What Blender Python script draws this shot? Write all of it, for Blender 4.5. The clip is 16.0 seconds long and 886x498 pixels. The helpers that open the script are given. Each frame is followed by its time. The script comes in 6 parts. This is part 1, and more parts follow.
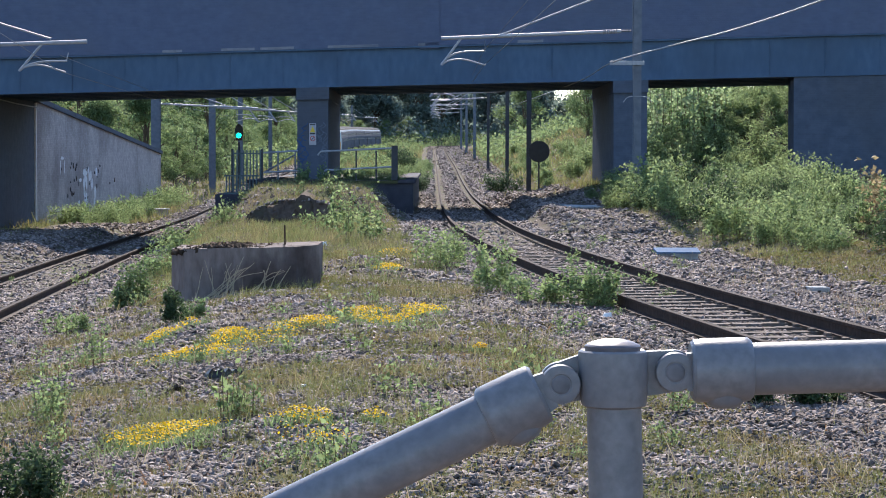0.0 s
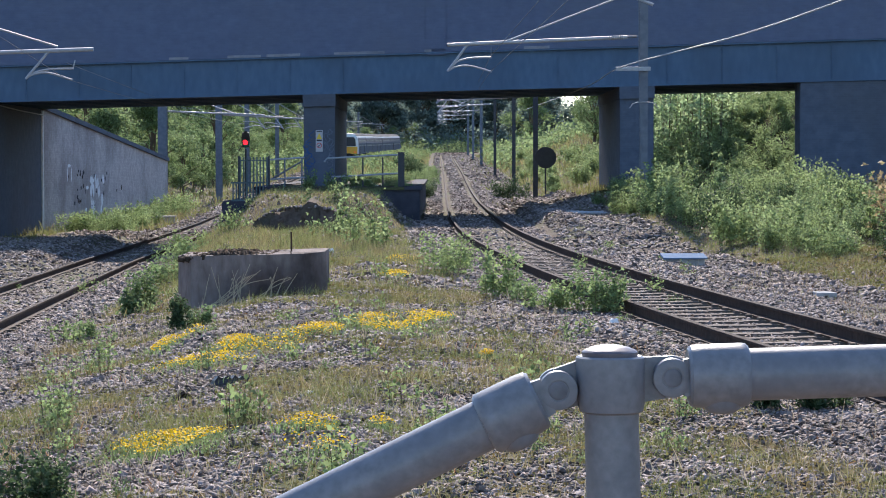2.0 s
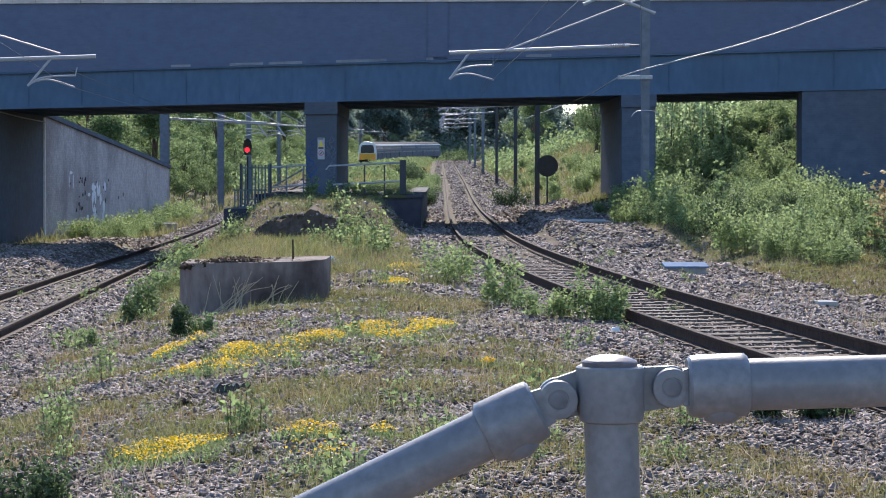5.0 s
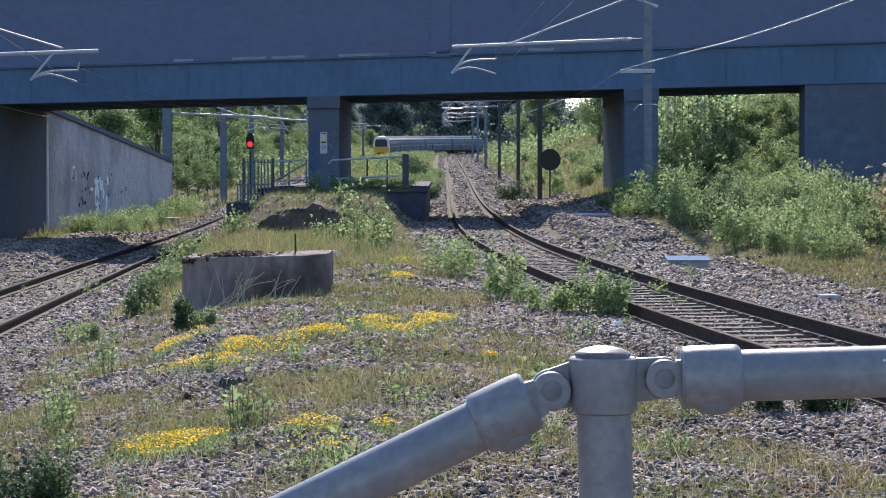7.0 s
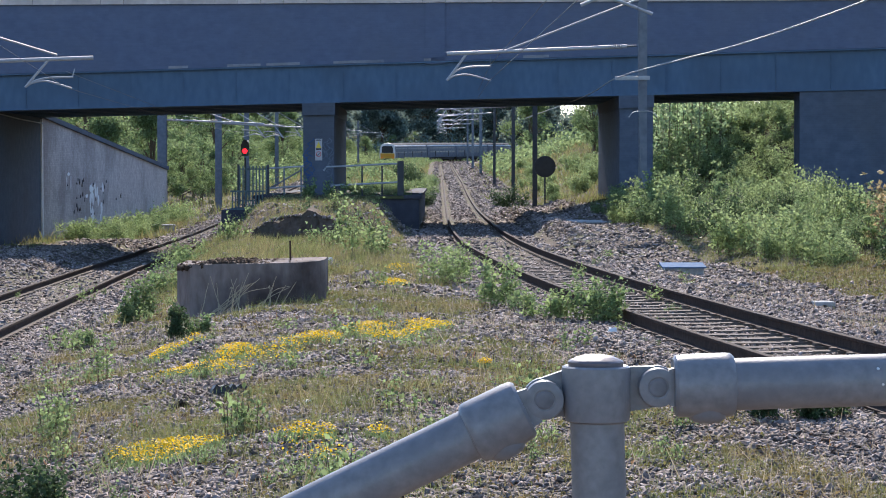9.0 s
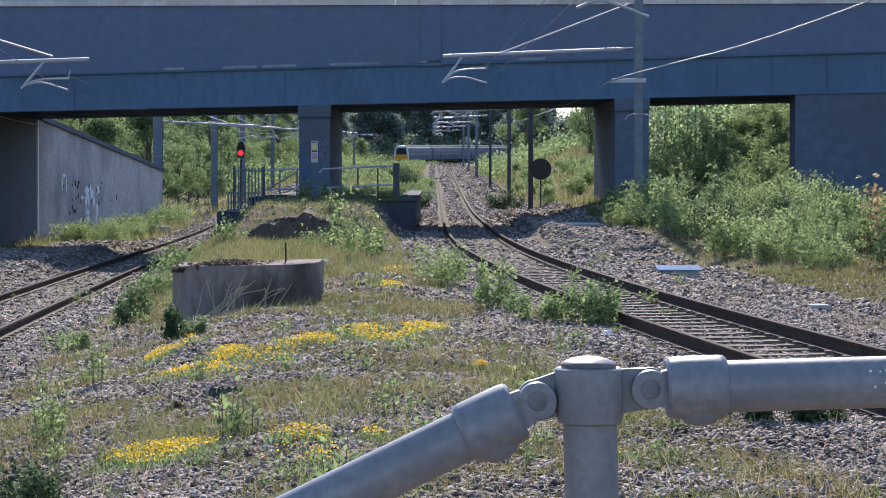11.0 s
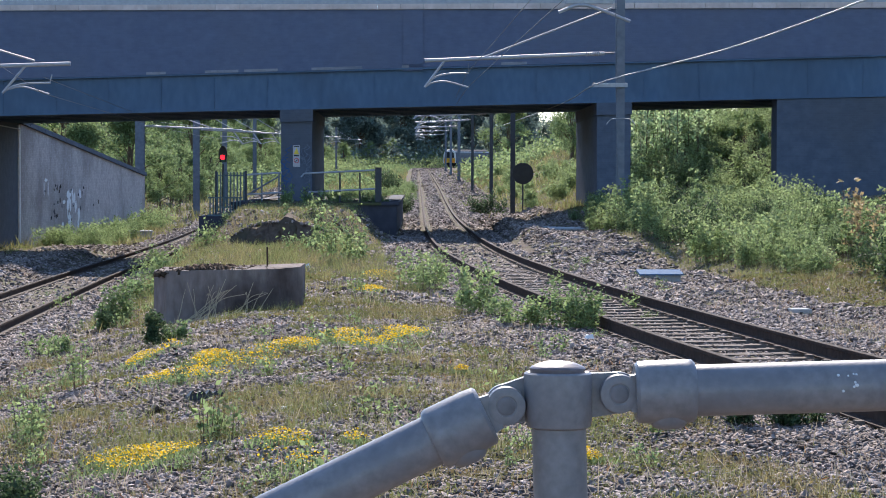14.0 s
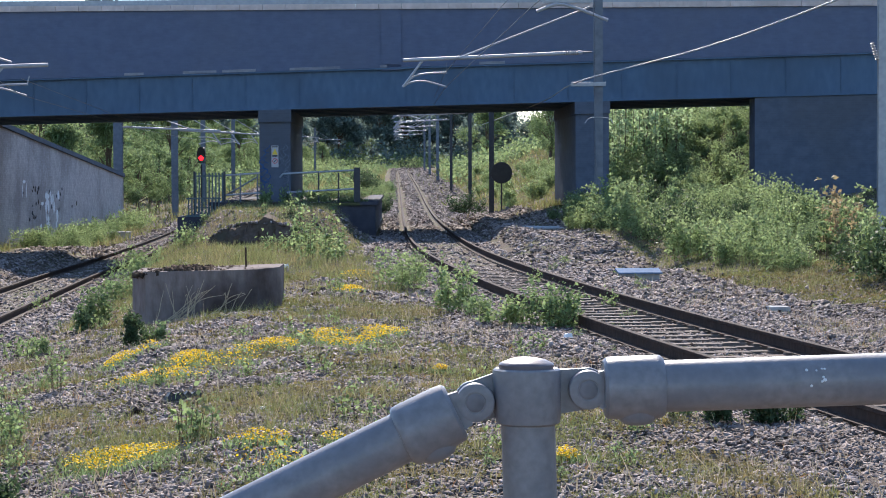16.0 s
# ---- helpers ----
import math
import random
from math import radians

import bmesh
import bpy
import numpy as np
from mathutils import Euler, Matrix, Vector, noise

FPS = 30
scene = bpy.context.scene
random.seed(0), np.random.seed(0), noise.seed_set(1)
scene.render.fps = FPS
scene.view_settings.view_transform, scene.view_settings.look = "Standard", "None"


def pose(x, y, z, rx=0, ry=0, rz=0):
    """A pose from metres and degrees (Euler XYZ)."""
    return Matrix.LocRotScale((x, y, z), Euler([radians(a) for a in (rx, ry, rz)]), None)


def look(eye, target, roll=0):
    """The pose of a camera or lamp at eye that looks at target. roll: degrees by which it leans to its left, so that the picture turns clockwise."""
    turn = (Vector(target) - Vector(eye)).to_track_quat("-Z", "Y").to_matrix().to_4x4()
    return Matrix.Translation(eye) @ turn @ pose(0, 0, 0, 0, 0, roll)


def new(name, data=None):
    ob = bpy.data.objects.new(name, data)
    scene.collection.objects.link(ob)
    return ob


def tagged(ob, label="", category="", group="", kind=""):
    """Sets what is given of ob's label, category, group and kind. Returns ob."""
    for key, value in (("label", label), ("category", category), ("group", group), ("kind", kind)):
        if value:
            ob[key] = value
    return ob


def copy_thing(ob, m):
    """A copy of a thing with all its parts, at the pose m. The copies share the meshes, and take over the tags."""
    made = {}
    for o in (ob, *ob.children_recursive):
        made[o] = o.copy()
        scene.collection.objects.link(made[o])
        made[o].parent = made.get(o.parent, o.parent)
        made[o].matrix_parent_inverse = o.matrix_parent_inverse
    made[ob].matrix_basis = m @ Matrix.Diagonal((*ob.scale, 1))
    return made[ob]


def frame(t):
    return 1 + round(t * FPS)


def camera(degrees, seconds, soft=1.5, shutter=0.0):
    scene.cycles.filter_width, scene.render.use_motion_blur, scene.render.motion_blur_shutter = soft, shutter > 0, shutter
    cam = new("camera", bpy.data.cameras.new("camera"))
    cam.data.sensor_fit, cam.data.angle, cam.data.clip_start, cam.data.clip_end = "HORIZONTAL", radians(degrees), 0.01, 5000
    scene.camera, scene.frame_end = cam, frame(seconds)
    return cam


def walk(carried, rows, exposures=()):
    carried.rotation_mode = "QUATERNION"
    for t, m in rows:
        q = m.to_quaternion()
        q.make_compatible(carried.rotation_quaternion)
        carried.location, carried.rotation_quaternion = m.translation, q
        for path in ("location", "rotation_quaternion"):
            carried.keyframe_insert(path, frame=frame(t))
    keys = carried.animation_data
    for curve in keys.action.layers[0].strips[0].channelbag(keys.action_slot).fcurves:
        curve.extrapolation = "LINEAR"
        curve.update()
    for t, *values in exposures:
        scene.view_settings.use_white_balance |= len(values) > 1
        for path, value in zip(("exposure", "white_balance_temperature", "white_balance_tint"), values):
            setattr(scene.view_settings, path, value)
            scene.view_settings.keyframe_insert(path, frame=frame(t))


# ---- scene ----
# A disused island platform and two railway tracks under a road bridge, seen from a platform end.
# x to the right, y along the line, z = 0 at the rail tops of the nearer track.
cam = camera(22.18, 16.0, soft=1.0)
CAMERA_ROWS = [
    (0, pose(-0.0168, 0.0227, 1.7289, 87.698, -0.105, -0.290)),
    (0.5, pose(-0.0188, 0.0240, 1.7281, 87.713, 0.080, -0.193)),
    (1, pose(-0.0122, 0.0118, 1.7281, 87.645, 0.158, -0.064)),
    (1.5, pose(-0.0088, 0.0044, 1.7295, 87.725, 0.166, -0.034)),
    (2, pose(-0.0086, 0.0167, 1.7294, 87.860, 0.066, -0.117)),
    (2.5, pose(-0.0094, 0.0119, 1.7312, 88.060, 0.009, -0.182)),
    (3, pose(-0.0128, 0.0063, 1.7311, 88.164, -0.075, -0.074)),
    (3.5, pose(-0.0106, 0.0098, 1.7308, 88.201, -0.108, -0.075)),
    (4, pose(-0.0109, 0.0079, 1.7322, 88.187, -0.086, -0.094)),
    (6.5, pose(-0.0011, 0.0045, 1.7302, 87.891, -0.033, -0.008)),
    (7, pose(0.0000, 0.0000, 1.7300, 87.910, 0.000, 0.000)),
    (7.5, pose(-0.0014, -0.0088, 1.7306, 87.961, -0.078, 0.086)),
    (8, pose(0.0013, 0.0036, 1.7284, 87.967, -0.073, 0.002)),
    (8.5, pose(0.0009, 0.0043, 1.7302, 88.019, -0.018, -0.075)),
    (9, pose(0.0021, 0.0062, 1.7309, 88.083, 0.001, -0.126)),
    (11.5, pose(0.0046, 0.0026, 1.7302, 88.142, -0.156, -0.263)),
    (12, pose(0.0059, 0.0043, 1.7297, 88.122, -0.155, -0.318)),
    (12.5, pose(0.0084, 0.0076, 1.7294, 88.097, -0.185, -0.305)),
    (13, pose(0.0125, 0.0066, 1.7292, 88.115, -0.116, -0.428)),
    (13.5, pose(0.0162, 0.0013, 1.7311, 88.189, -0.097, -0.572)),
    (14, pose(0.0155, 0.0007, 1.7309, 88.253, -0.107, -0.678)),
    (14.5, pose(0.0173, 0.0052, 1.7300, 88.283, -0.065, -0.843)),
    (15, pose(0.0221, 0.0031, 1.7298, 88.329, 0.045, -0.978)),
    (15.5, pose(0.0252, -0.0024, 1.7294, 88.279, 0.155, -1.063)),
    (16, pose(0.0249, 0.0002, 1.7285, 88.246, 0.158, -1.211)),
]
walk(cam, CAMERA_ROWS, exposures=[(0, 0.71, 6000, 13), (16, 0.71, 6000, 13)])

# ---- sky, sun, exposure ----
SUN_TURN, SUN_HEIGHT = -0.5, 33.0          # degrees from +y towards +x, and above the horizon
world = bpy.data.worlds.new("sky")
scene.world = world
world.use_nodes = True
wn = world.node_tree.nodes
sky = wn.new("ShaderNodeTexSky")
sky.sky_type, sky.sun_disc = "NISHITA", False
sky.sun_elevation, sky.sun_rotation = radians(SUN_HEIGHT), radians(SUN_TURN)
sky.dust_density, sky.air_density, sky.ozone_density = 0.25, 1.0, 4.0
world.node_tree.links.new(sky.outputs[0], wn["Background"].inputs[0])
wn["Background"].inputs[1].default_value = 0.15
sun_data = bpy.data.lights.new("sun", "SUN")
sun_data.energy, sun_data.angle, sun_data.color = 5.0, radians(0.55), (1.0, 0.88, 0.73)
sun = new("sun", sun_data)
sd = Vector((math.sin(radians(SUN_TURN)) * math.cos(radians(SUN_HEIGHT)),
             math.cos(radians(SUN_TURN)) * math.cos(radians(SUN_HEIGHT)), math.sin(radians(SUN_HEIGHT))))
sun.matrix_world = look(sd * 300, (0, 0, 0))

# ---- materials ----


def material(name, a, b, rough=0.8, scale=6.0, metal=0.0, bump=0.3, stain=None, amount=0.5, big=0.6, bump_scale=None, through_light=0.0, island=0.0, per_object=0.0, stretch=None):
    """Two colours mixed by fine grain and large stains; relief by the grain. through_light: share of light that passes a leaf."""
    m = bpy.data.materials.new(name)
    m.use_nodes = True
    n, l = m.node_tree.nodes, m.node_tree.links
    bsdf = n["Principled BSDF"]
    co = n.new("ShaderNodeTexCoord")
    src = co.outputs["Object"]
    if stretch:
        mp = n.new("ShaderNodeMapping")
        mp.inputs["Scale"].default_value = stretch
        l.new(src, mp.inputs[0])
        src = mp.outputs[0]
    fine = n.new("ShaderNodeTexNoise")
    fine.inputs["Scale"].default_value, fine.inputs["Detail"].default_value = scale, 8.0
    l.new(src, fine.inputs["Vector"])
    mix = n.new("ShaderNodeMix")
    mix.data_type = "RGBA"
    ramp = n.new("ShaderNodeMapRange")
    ramp.inputs[1].default_value, ramp.inputs[2].default_value = 0.3, 0.7
    l.new(fine.outputs[0], ramp.inputs[0])
    l.new(ramp.outputs[0], mix.inputs[0])
    mix.inputs[6].default_value, mix.inputs[7].default_value = (*a, 1), (*b, 1)
    out = mix.outputs[2]
    if stain:
        large = n.new("ShaderNodeTexNoise")
        large.inputs["Scale"].default_value, large.inputs["Detail"].default_value = big, 5.0
        l.new(co.outputs["Object"], large.inputs["Vector"])
        rs = n.new("ShaderNodeMapRange")
        rs.inputs[1].default_value, rs.inputs[2].default_value, rs.inputs[4].default_value = 0.45, 0.65, amount
        l.new(large.outputs[0], rs.inputs[0])
        ms = n.new("ShaderNodeMix")
        ms.data_type = "RGBA"
        l.new(rs.outputs[0], ms.inputs[0])
        l.new(out, ms.inputs[6])
        ms.inputs[7].default_value = (*stain, 1)
        out = ms.outputs[2]
    if island or per_object:
        rnd = n.new("ShaderNodeNewGeometry").outputs["Random Per Island"] if island else n.new("ShaderNodeObjectInfo").outputs["Random"]
        v = n.new("ShaderNodeMapRange")
        k = island or per_object
        v.inputs[3].default_value, v.inputs[4].default_value = 1 - k, 1 + k
        l.new(rnd, v.inputs[0])
        hs = n.new("ShaderNodeHueSaturation")
        l.new(v.outputs[0], hs.inputs["Value"])
        l.new(out, hs.inputs["Color"])
        out = hs.outputs[0]
    l.new(out, bsdf.inputs["Base Color"])
    bsdf.inputs["Roughness"].default_value, bsdf.inputs["Metallic"].default_value = rough, metal
    if rough >= 0.75:
        bsdf.inputs["Specular IOR Level"].default_value = 0.12
    if bump:
        bp = n.new("ShaderNodeBump")
        bp.inputs["Strength"].default_value, bp.inputs["Distance"].default_value = bump, 0.02
        if bump_scale:
            f2 = n.new("ShaderNodeTexNoise")
            f2.inputs["Scale"].default_value, f2.inputs["Detail"].default_value = bump_scale, 6.0
            l.new(src, f2.inputs["Vector"])
            l.new(f2.outputs[0], bp.inputs["Height"])
        else:
            l.new(fine.outputs[0], bp.inputs["Height"])
        l.new(bp.outputs[0], bsdf.inputs["Normal"])
    if through_light:
        bsdf.inputs["Specular IOR Level"].default_value = 0.15
        tr = n.new("ShaderNodeBsdfTranslucent")
        l.new(out, tr.inputs[0])
        sm = n.new("ShaderNodeMixShader")
        sm.inputs[0].default_value = through_light
        l.new(bsdf.outputs[0], sm.inputs[1])
        l.new(tr.outputs[0], sm.inputs[2])
        l.new(sm.outputs[0], n["Material Output"].inputs[0])
    return m


def brick_material(name, a, b, mortar, stain, amount=0.5, course=0.075, dull=0.92):
    m = material(name, a, b, 0.9, 3.0, 0, 0.2, stain, amount, 0.35)
    n, l = m.node_tree.nodes, m.node_tree.links
    bsdf = n["Principled BSDF"]
    old = bsdf.inputs["Base Color"].links[0].from_socket
    co = n.new("ShaderNodeTexCoord")
    sp = n.new("ShaderNodeSeparateXYZ")
    l.new(co.outputs["Object"], sp.inputs[0])
    add = n.new("ShaderNodeMath")
    l.new(sp.outputs[0], add.inputs[0])
    l.new(sp.outputs[1], add.inputs[1])
    cb = n.new("ShaderNodeCombineXYZ")
    l.new(add.outputs[0], cb.inputs[0])
    l.new(sp.outputs[2], cb.inputs[1])
    br = n.new("ShaderNodeTexBrick")
    br.inputs["Scale"].default_value, br.inputs["Brick Width"].default_value, br.inputs["Row Height"].default_value = 1.0, 0.225, course
    br.inputs["Mortar Size"].default_value = 0.008
    br.inputs["Color1"].default_value, br.inputs["Color2"].default_value = (dull, dull, dull, 1), (1, 1, 1, 1)
    br.inputs["Mortar"].default_value = (*mortar, 1)
    l.new(cb.outputs[0], br.inputs["Vector"])
    mx = n.new("ShaderNodeMix")
    mx.data_type, mx.blend_type = "RGBA", "MULTIPLY"
    mx.inputs[0].default_value = 1.0
    l.new(old, mx.inputs[6])
    l.new(br.outputs[0], mx.inputs[7])
    l.new(mx.outputs[2], bsdf.inputs["Base Color"])
    bp = n.new("ShaderNodeBump")
    bp.inputs["Strength"].default_value, bp.inputs["Distance"].default_value, bp.invert = 0.25, 0.006, True
    l.new(br.outputs["Fac"], bp.inputs["Height"])
    l.new(bp.outputs[0], bsdf.inputs["Normal"])
    return m


def glowing(name, colour, strength):
    m = bpy.data.materials.new(name)
    m.use_nodes = True
    b = m.node_tree.nodes["Principled BSDF"]
    b.inputs["Base Color"].default_value = (*colour, 1)
    b.inputs["Emission Color"].default_value = (*colour, 1)
    b.inputs["Emission Strength"].default_value = strength
    return m


GALV = material("galvanised_steel", (0.186, 0.176, 0.172), (0.265, 0.248, 0.241), 0.40, 110, 0.0, 0.04, (0.169, 0.164, 0.17), 0.6, 20, bump_scale=300)
PIN = material("dull_pin_steel", (0.13, 0.124, 0.124), (0.221, 0.208, 0.208), 0.6, 60, 0.2, 0.1)
CAP_STEEL = material("brownish_plug_steel", (0.128, 0.0999, 0.0999), (0.189, 0.151, 0.149), 0.4, 70, 0.1, 0.06, (0.121, 0.101, 0.0945), 0.6, 25)
GALV_FAR = material("weathered_steel", (0.294, 0.308, 0.322), (0.385, 0.392, 0.406), 0.5, 8, 0.2, 0.1)
BRIGHT = material("dull_aluminium", (0.33, 0.335, 0.35), (0.41, 0.41, 0.425), 0.5, 8, 0.2, 0.05)
DARK_STEEL = material("dark_painted_steel", (0.03, 0.032, 0.035), (0.05, 0.05, 0.052), 0.6, 8, 0, 0.1)
MAST_GREY = material("mast_grey", (0.101, 0.119, 0.147), (0.158, 0.177, 0.208), 0.6, 5, 0.1, 0.1)
CONCRETE = material("old_concrete", (0.165, 0.127, 0.11), (0.29, 0.235, 0.205), 0.92, 9, 0, 0.6, (0.07, 0.052, 0.045), 0.95, 1.1, bump_scale=40, stretch=(1, 1, 0.35))
CONCRETE_LIGHT = material("pale_concrete", (0.38, 0.37, 0.35), (0.52, 0.51, 0.48), 0.9, 12, 0, 0.4, (0.25, 0.23, 0.2), 0.5, 2.5)
SLEEPER = material("sleeper_concrete", (0.15, 0.118, 0.097), (0.23, 0.187, 0.155), 0.9, 14, 0, 0.5, (0.16, 0.12, 0.09), 0.6, 3, per_object=0.15)
RUST = material("rail_rust", (0.042, 0.027, 0.021), (0.085, 0.052, 0.038), 0.85, 12, 0, 0.4, (0.035, 0.025, 0.02), 0.5, 2)
RAIL_TOP = material("rail_running_band", (0.05, 0.038, 0.032), (0.085, 0.066, 0.056), 0.95, 20, 0.0, 0.05)
STONE = material("ballast_stone", (0.12, 0.098, 0.088), (0.37, 0.305, 0.27), 0.8, 18, 0, 0.4, (0.16, 0.115, 0.085), 0.45, 0.35, island=0.66)
EARTH = material("stony_earth", (0.06, 0.044, 0.032), (0.145, 0.108, 0.08), 0.95, 14, 0, 0.9, (0.09, 0.10, 0.035), 0.75, 0.5, bump_scale=22)
GRASS = material("grass_blade", (0.155, 0.185, 0.062), (0.26, 0.265, 0.11), 0.6, 3, 0, 0, (0.36, 0.265, 0.14), 0.7, 1.1, through_light=0.45, island=0.4)
LEAF = material("leaf_green", (0.156, 0.224, 0.0913), (0.259, 0.329, 0.148), 0.75, 2, 0, 0, through_light=0.55, island=0.4)
LEAF_BRIGHT = material("leaf_fresh_green", (0.215, 0.29, 0.112), (0.34, 0.405, 0.19), 0.75, 1.5, 0, 0, (0.14, 0.20, 0.075), 0.5, 0.6, through_light=0.6, island=0.35)
# distant leaves: colour lifted and blued in place of haze
LEAF_HAZED = material("leaf_dark_green_hazed", (0.15, 0.20, 0.17), (0.215, 0.27, 0.22), 0.8, 1, 0, 0, through_light=0.55, island=0.4)
# sycamore leaf, its colour raised to stand in for sunlight on the saplings
LEAF_SYCAMORE_LIT = material("leaf_sycamore_lit", (0.30, 0.40, 0.19), (0.42, 0.50, 0.28), 0.55, 1.5, 0, 0, (0.2, 0.28, 0.12), 0.5, 0.8, through_light=0.68, island=0.45)
LEAF_RUDDY = material("leaf_ruddy_young", (0.33, 0.24, 0.13), (0.42, 0.36, 0.18), 0.6, 2, 0, 0, through_light=0.5, island=0.4)
LEAF_DEEP = material("leaf_deep_green", (0.055, 0.09, 0.04), (0.10, 0.14, 0.065), 0.6, 2, 0, 0, through_light=0.45, island=0.5)
FENCE_GREEN = material("weathered_green_steel", (0.06, 0.095, 0.10), (0.10, 0.14, 0.145), 0.7, 9, 0.1, 0.1)
LEAF_PALE = material("leaf_pale_blossom", (0.22, 0.24, 0.18), (0.40, 0.40, 0.34), 0.6, 1, 0, 0, through_light=0.4, island=0.3)
TWIG = material("twig_bark", (0.10, 0.075, 0.05), (0.17, 0.13, 0.09), 0.9, 20, 0, 0.4)
STRAW = material("dry_straw", (0.42, 0.34, 0.22), (0.58, 0.48, 0.33), 0.8, 20, 0, 0, through_light=0.3, island=0.2)
YELLOW = material("yellow_petal", (0.78, 0.47, 0.01), (0.86, 0.62, 0.025), 0.6, 20, 0, 0, through_light=0.4, island=0.18)
GIRDER = material("girder_blue_grey_paint", (0.0618, 0.111, 0.18), (0.0873, 0.143, 0.217), 0.7, 5, 0, 0.1, (0.0552, 0.0864, 0.131), 0.6, 0.4, stretch=(1.11, 1.23, 0.393))
# bridge brick: extra blue in the parapet and pier colours replaces haze
PARAPET = brick_material("sooty_brick_blued", (0.118, 0.139, 0.205), (0.14, 0.162, 0.232), (0.97, 0.97, 0.97), (0.14, 0.153, 0.2), 0.5)
PIER_BRICK = brick_material("pier_brick_blued", (0.0929, 0.109, 0.141), (0.125, 0.142, 0.18), (1.0, 1.0, 1.0), (0.106, 0.109, 0.121), 0.6)
WING_BRICK = brick_material("wing_wall_brick", (0.49, 0.425, 0.395), (0.66, 0.58, 0.545), (0.8, 0.8, 0.8), (0.34, 0.285, 0.265), 0.8, dull=0.8)
PATCH_BRICK = brick_material("pale_worn_brick", (0.27, 0.265, 0.28), (0.36, 0.35, 0.36), (0.8, 0.8, 0.8), (0.18, 0.19, 0.23), 0.7, dull=0.8)
COPING = material("coping_stone", (0.57, 0.456, 0.408), (0.684, 0.57, 0.513), 0.85, 5, 0, 0.3, (0.361, 0.304, 0.275), 0.5, 0.8, per_object=0.1)
# faded wall paint, and the imitated sunlight on the abutment corner
CHALK = material("faded_paint_and_sun", (0.776, 0.745, 0.729), (0.963, 0.931, 0.915), 0.9, 8, 0, 0.2)
WHITE = material("white_paint", (0.72, 0.72, 0.70), (0.80, 0.80, 0.78), 0.5, 4, 0, 0.05)
SIGN_YELLOW = material("sign_yellow", (0.75, 0.50, 0.03), (0.80, 0.56, 0.05), 0.5, 6, 0, 0.02)
NOTICE = material("greyish_white_enamel", (0.40, 0.37, 0.38), (0.50, 0.47, 0.47), 0.5, 7, 0, 0.03)
SIGN_BLACK = material("sign_black", (0.02, 0.02, 0.02), (0.03, 0.03, 0.03), 0.5, 6, 0, 0.02)
SIGN_RED = material("sign_red", (0.5, 0.03, 0.03), (0.55, 0.05, 0.04), 0.5, 6, 0, 0.02)
SPRAY = material("dull_sprayed_paint", (0.13, 0.145, 0.18), (0.20, 0.215, 0.25), 0.9, 12, 0, 0.1)
BLUE_PAINT = material("faded_blue_paint", (0.035, 0.085, 0.20), (0.06, 0.12, 0.26), 0.8, 5, 0, 0.1)
LID = material("grey_blue_lid", (0.10, 0.165, 0.27), (0.16, 0.235, 0.34), 0.95, 6, 0.0, 0.1, (0.13, 0.18, 0.25), 0.4, 3)
# carriage body and roof colours darkened to imitate tree shade
TRAIN_GREY = material("carriage_grey_shaded", (0.09, 0.10, 0.125), (0.14, 0.15, 0.175), 0.85, 2, 0.0, 0.02)
TRAIN_ROOF = material("carriage_roof_shaded", (0.05, 0.053, 0.06), (0.08, 0.083, 0.09), 0.95, 1.5, 0, 0.05)
TRAIN_DARK = material("carriage_underframe", (0.02, 0.02, 0.022), (0.04, 0.038, 0.036), 0.8, 3, 0, 0.1)
TRAIN_GLASS = material("carriage_glass", (0.015, 0.018, 0.022), (0.02, 0.024, 0.03), 0.35, 2, 0, 0)
TRAIN_YELLOW = material("carriage_yellow", (0.75, 0.38, 0.02), (0.80, 0.42, 0.03), 0.4, 3, 0, 0.02)
ROOF_TILE = material("red_roof_tile", (0.20, 0.09, 0.07), (0.28, 0.13, 0.10), 0.9, 5, 0, 0.3)
ASPHALT = material("asphalt", (0.045, 0.045, 0.045), (0.07, 0.07, 0.068), 0.95, 30, 0, 0.4)
CABLE = material("cable_grey", (0.315, 0.323, 0.345), (0.39, 0.398, 0.413), 0.5, 5, 0.2, 0)
WIRE_DARK = material("contact_wire", (0.07, 0.07, 0.075), (0.10, 0.10, 0.10), 0.5, 5, 0.3, 0)
INSULATOR = material("insulator_brown", (0.30, 0.27, 0.25), (0.40, 0.36, 0.34), 0.3, 5, 0, 0)
LIT_RED = glowing("lit_red_glass", (1.0, 0.012, 0.02), 2.4)
LIT_GREEN = glowing("lit_green_glass", (0.02, 0.85, 0.62), 5.0)
TAIL_RED = glowing("tail_light", (1.0, 0.05, 0.02), 0.7)
SOOT_BRICK = brick_material("sooty_brown_brick", (0.0605, 0.0576, 0.069), (0.0935, 0.0876, 0.102), (1.0, 1.0, 1.0), (0.044, 0.0432, 0.051), 0.6)
RUBBLE_BRICK = material("earthy_old_brick", (0.085, 0.06, 0.045), (0.15, 0.11, 0.085), 0.95, 8, 0, 0.5, (0.06, 0.06, 0.035), 0.7, 1.5)
MOSS = material("mossy_leaf", (0.15, 0.15, 0.045), (0.27, 0.235, 0.09), 0.8, 4, 0, 0, (0.28, 0.18, 0.09), 0.6, 1.1, through_light=0.3, island=0.35)
SOIL = material("dark_soil", (0.04, 0.029, 0.021), (0.095, 0.068, 0.048), 0.95, 20, 0, 0.6, island=0.4)
RUSSET = material("russet_weed", (0.30, 0.15, 0.07), (0.42, 0.24, 0.12), 0.8, 10, 0, 0, through_light=0.3, island=0.3)

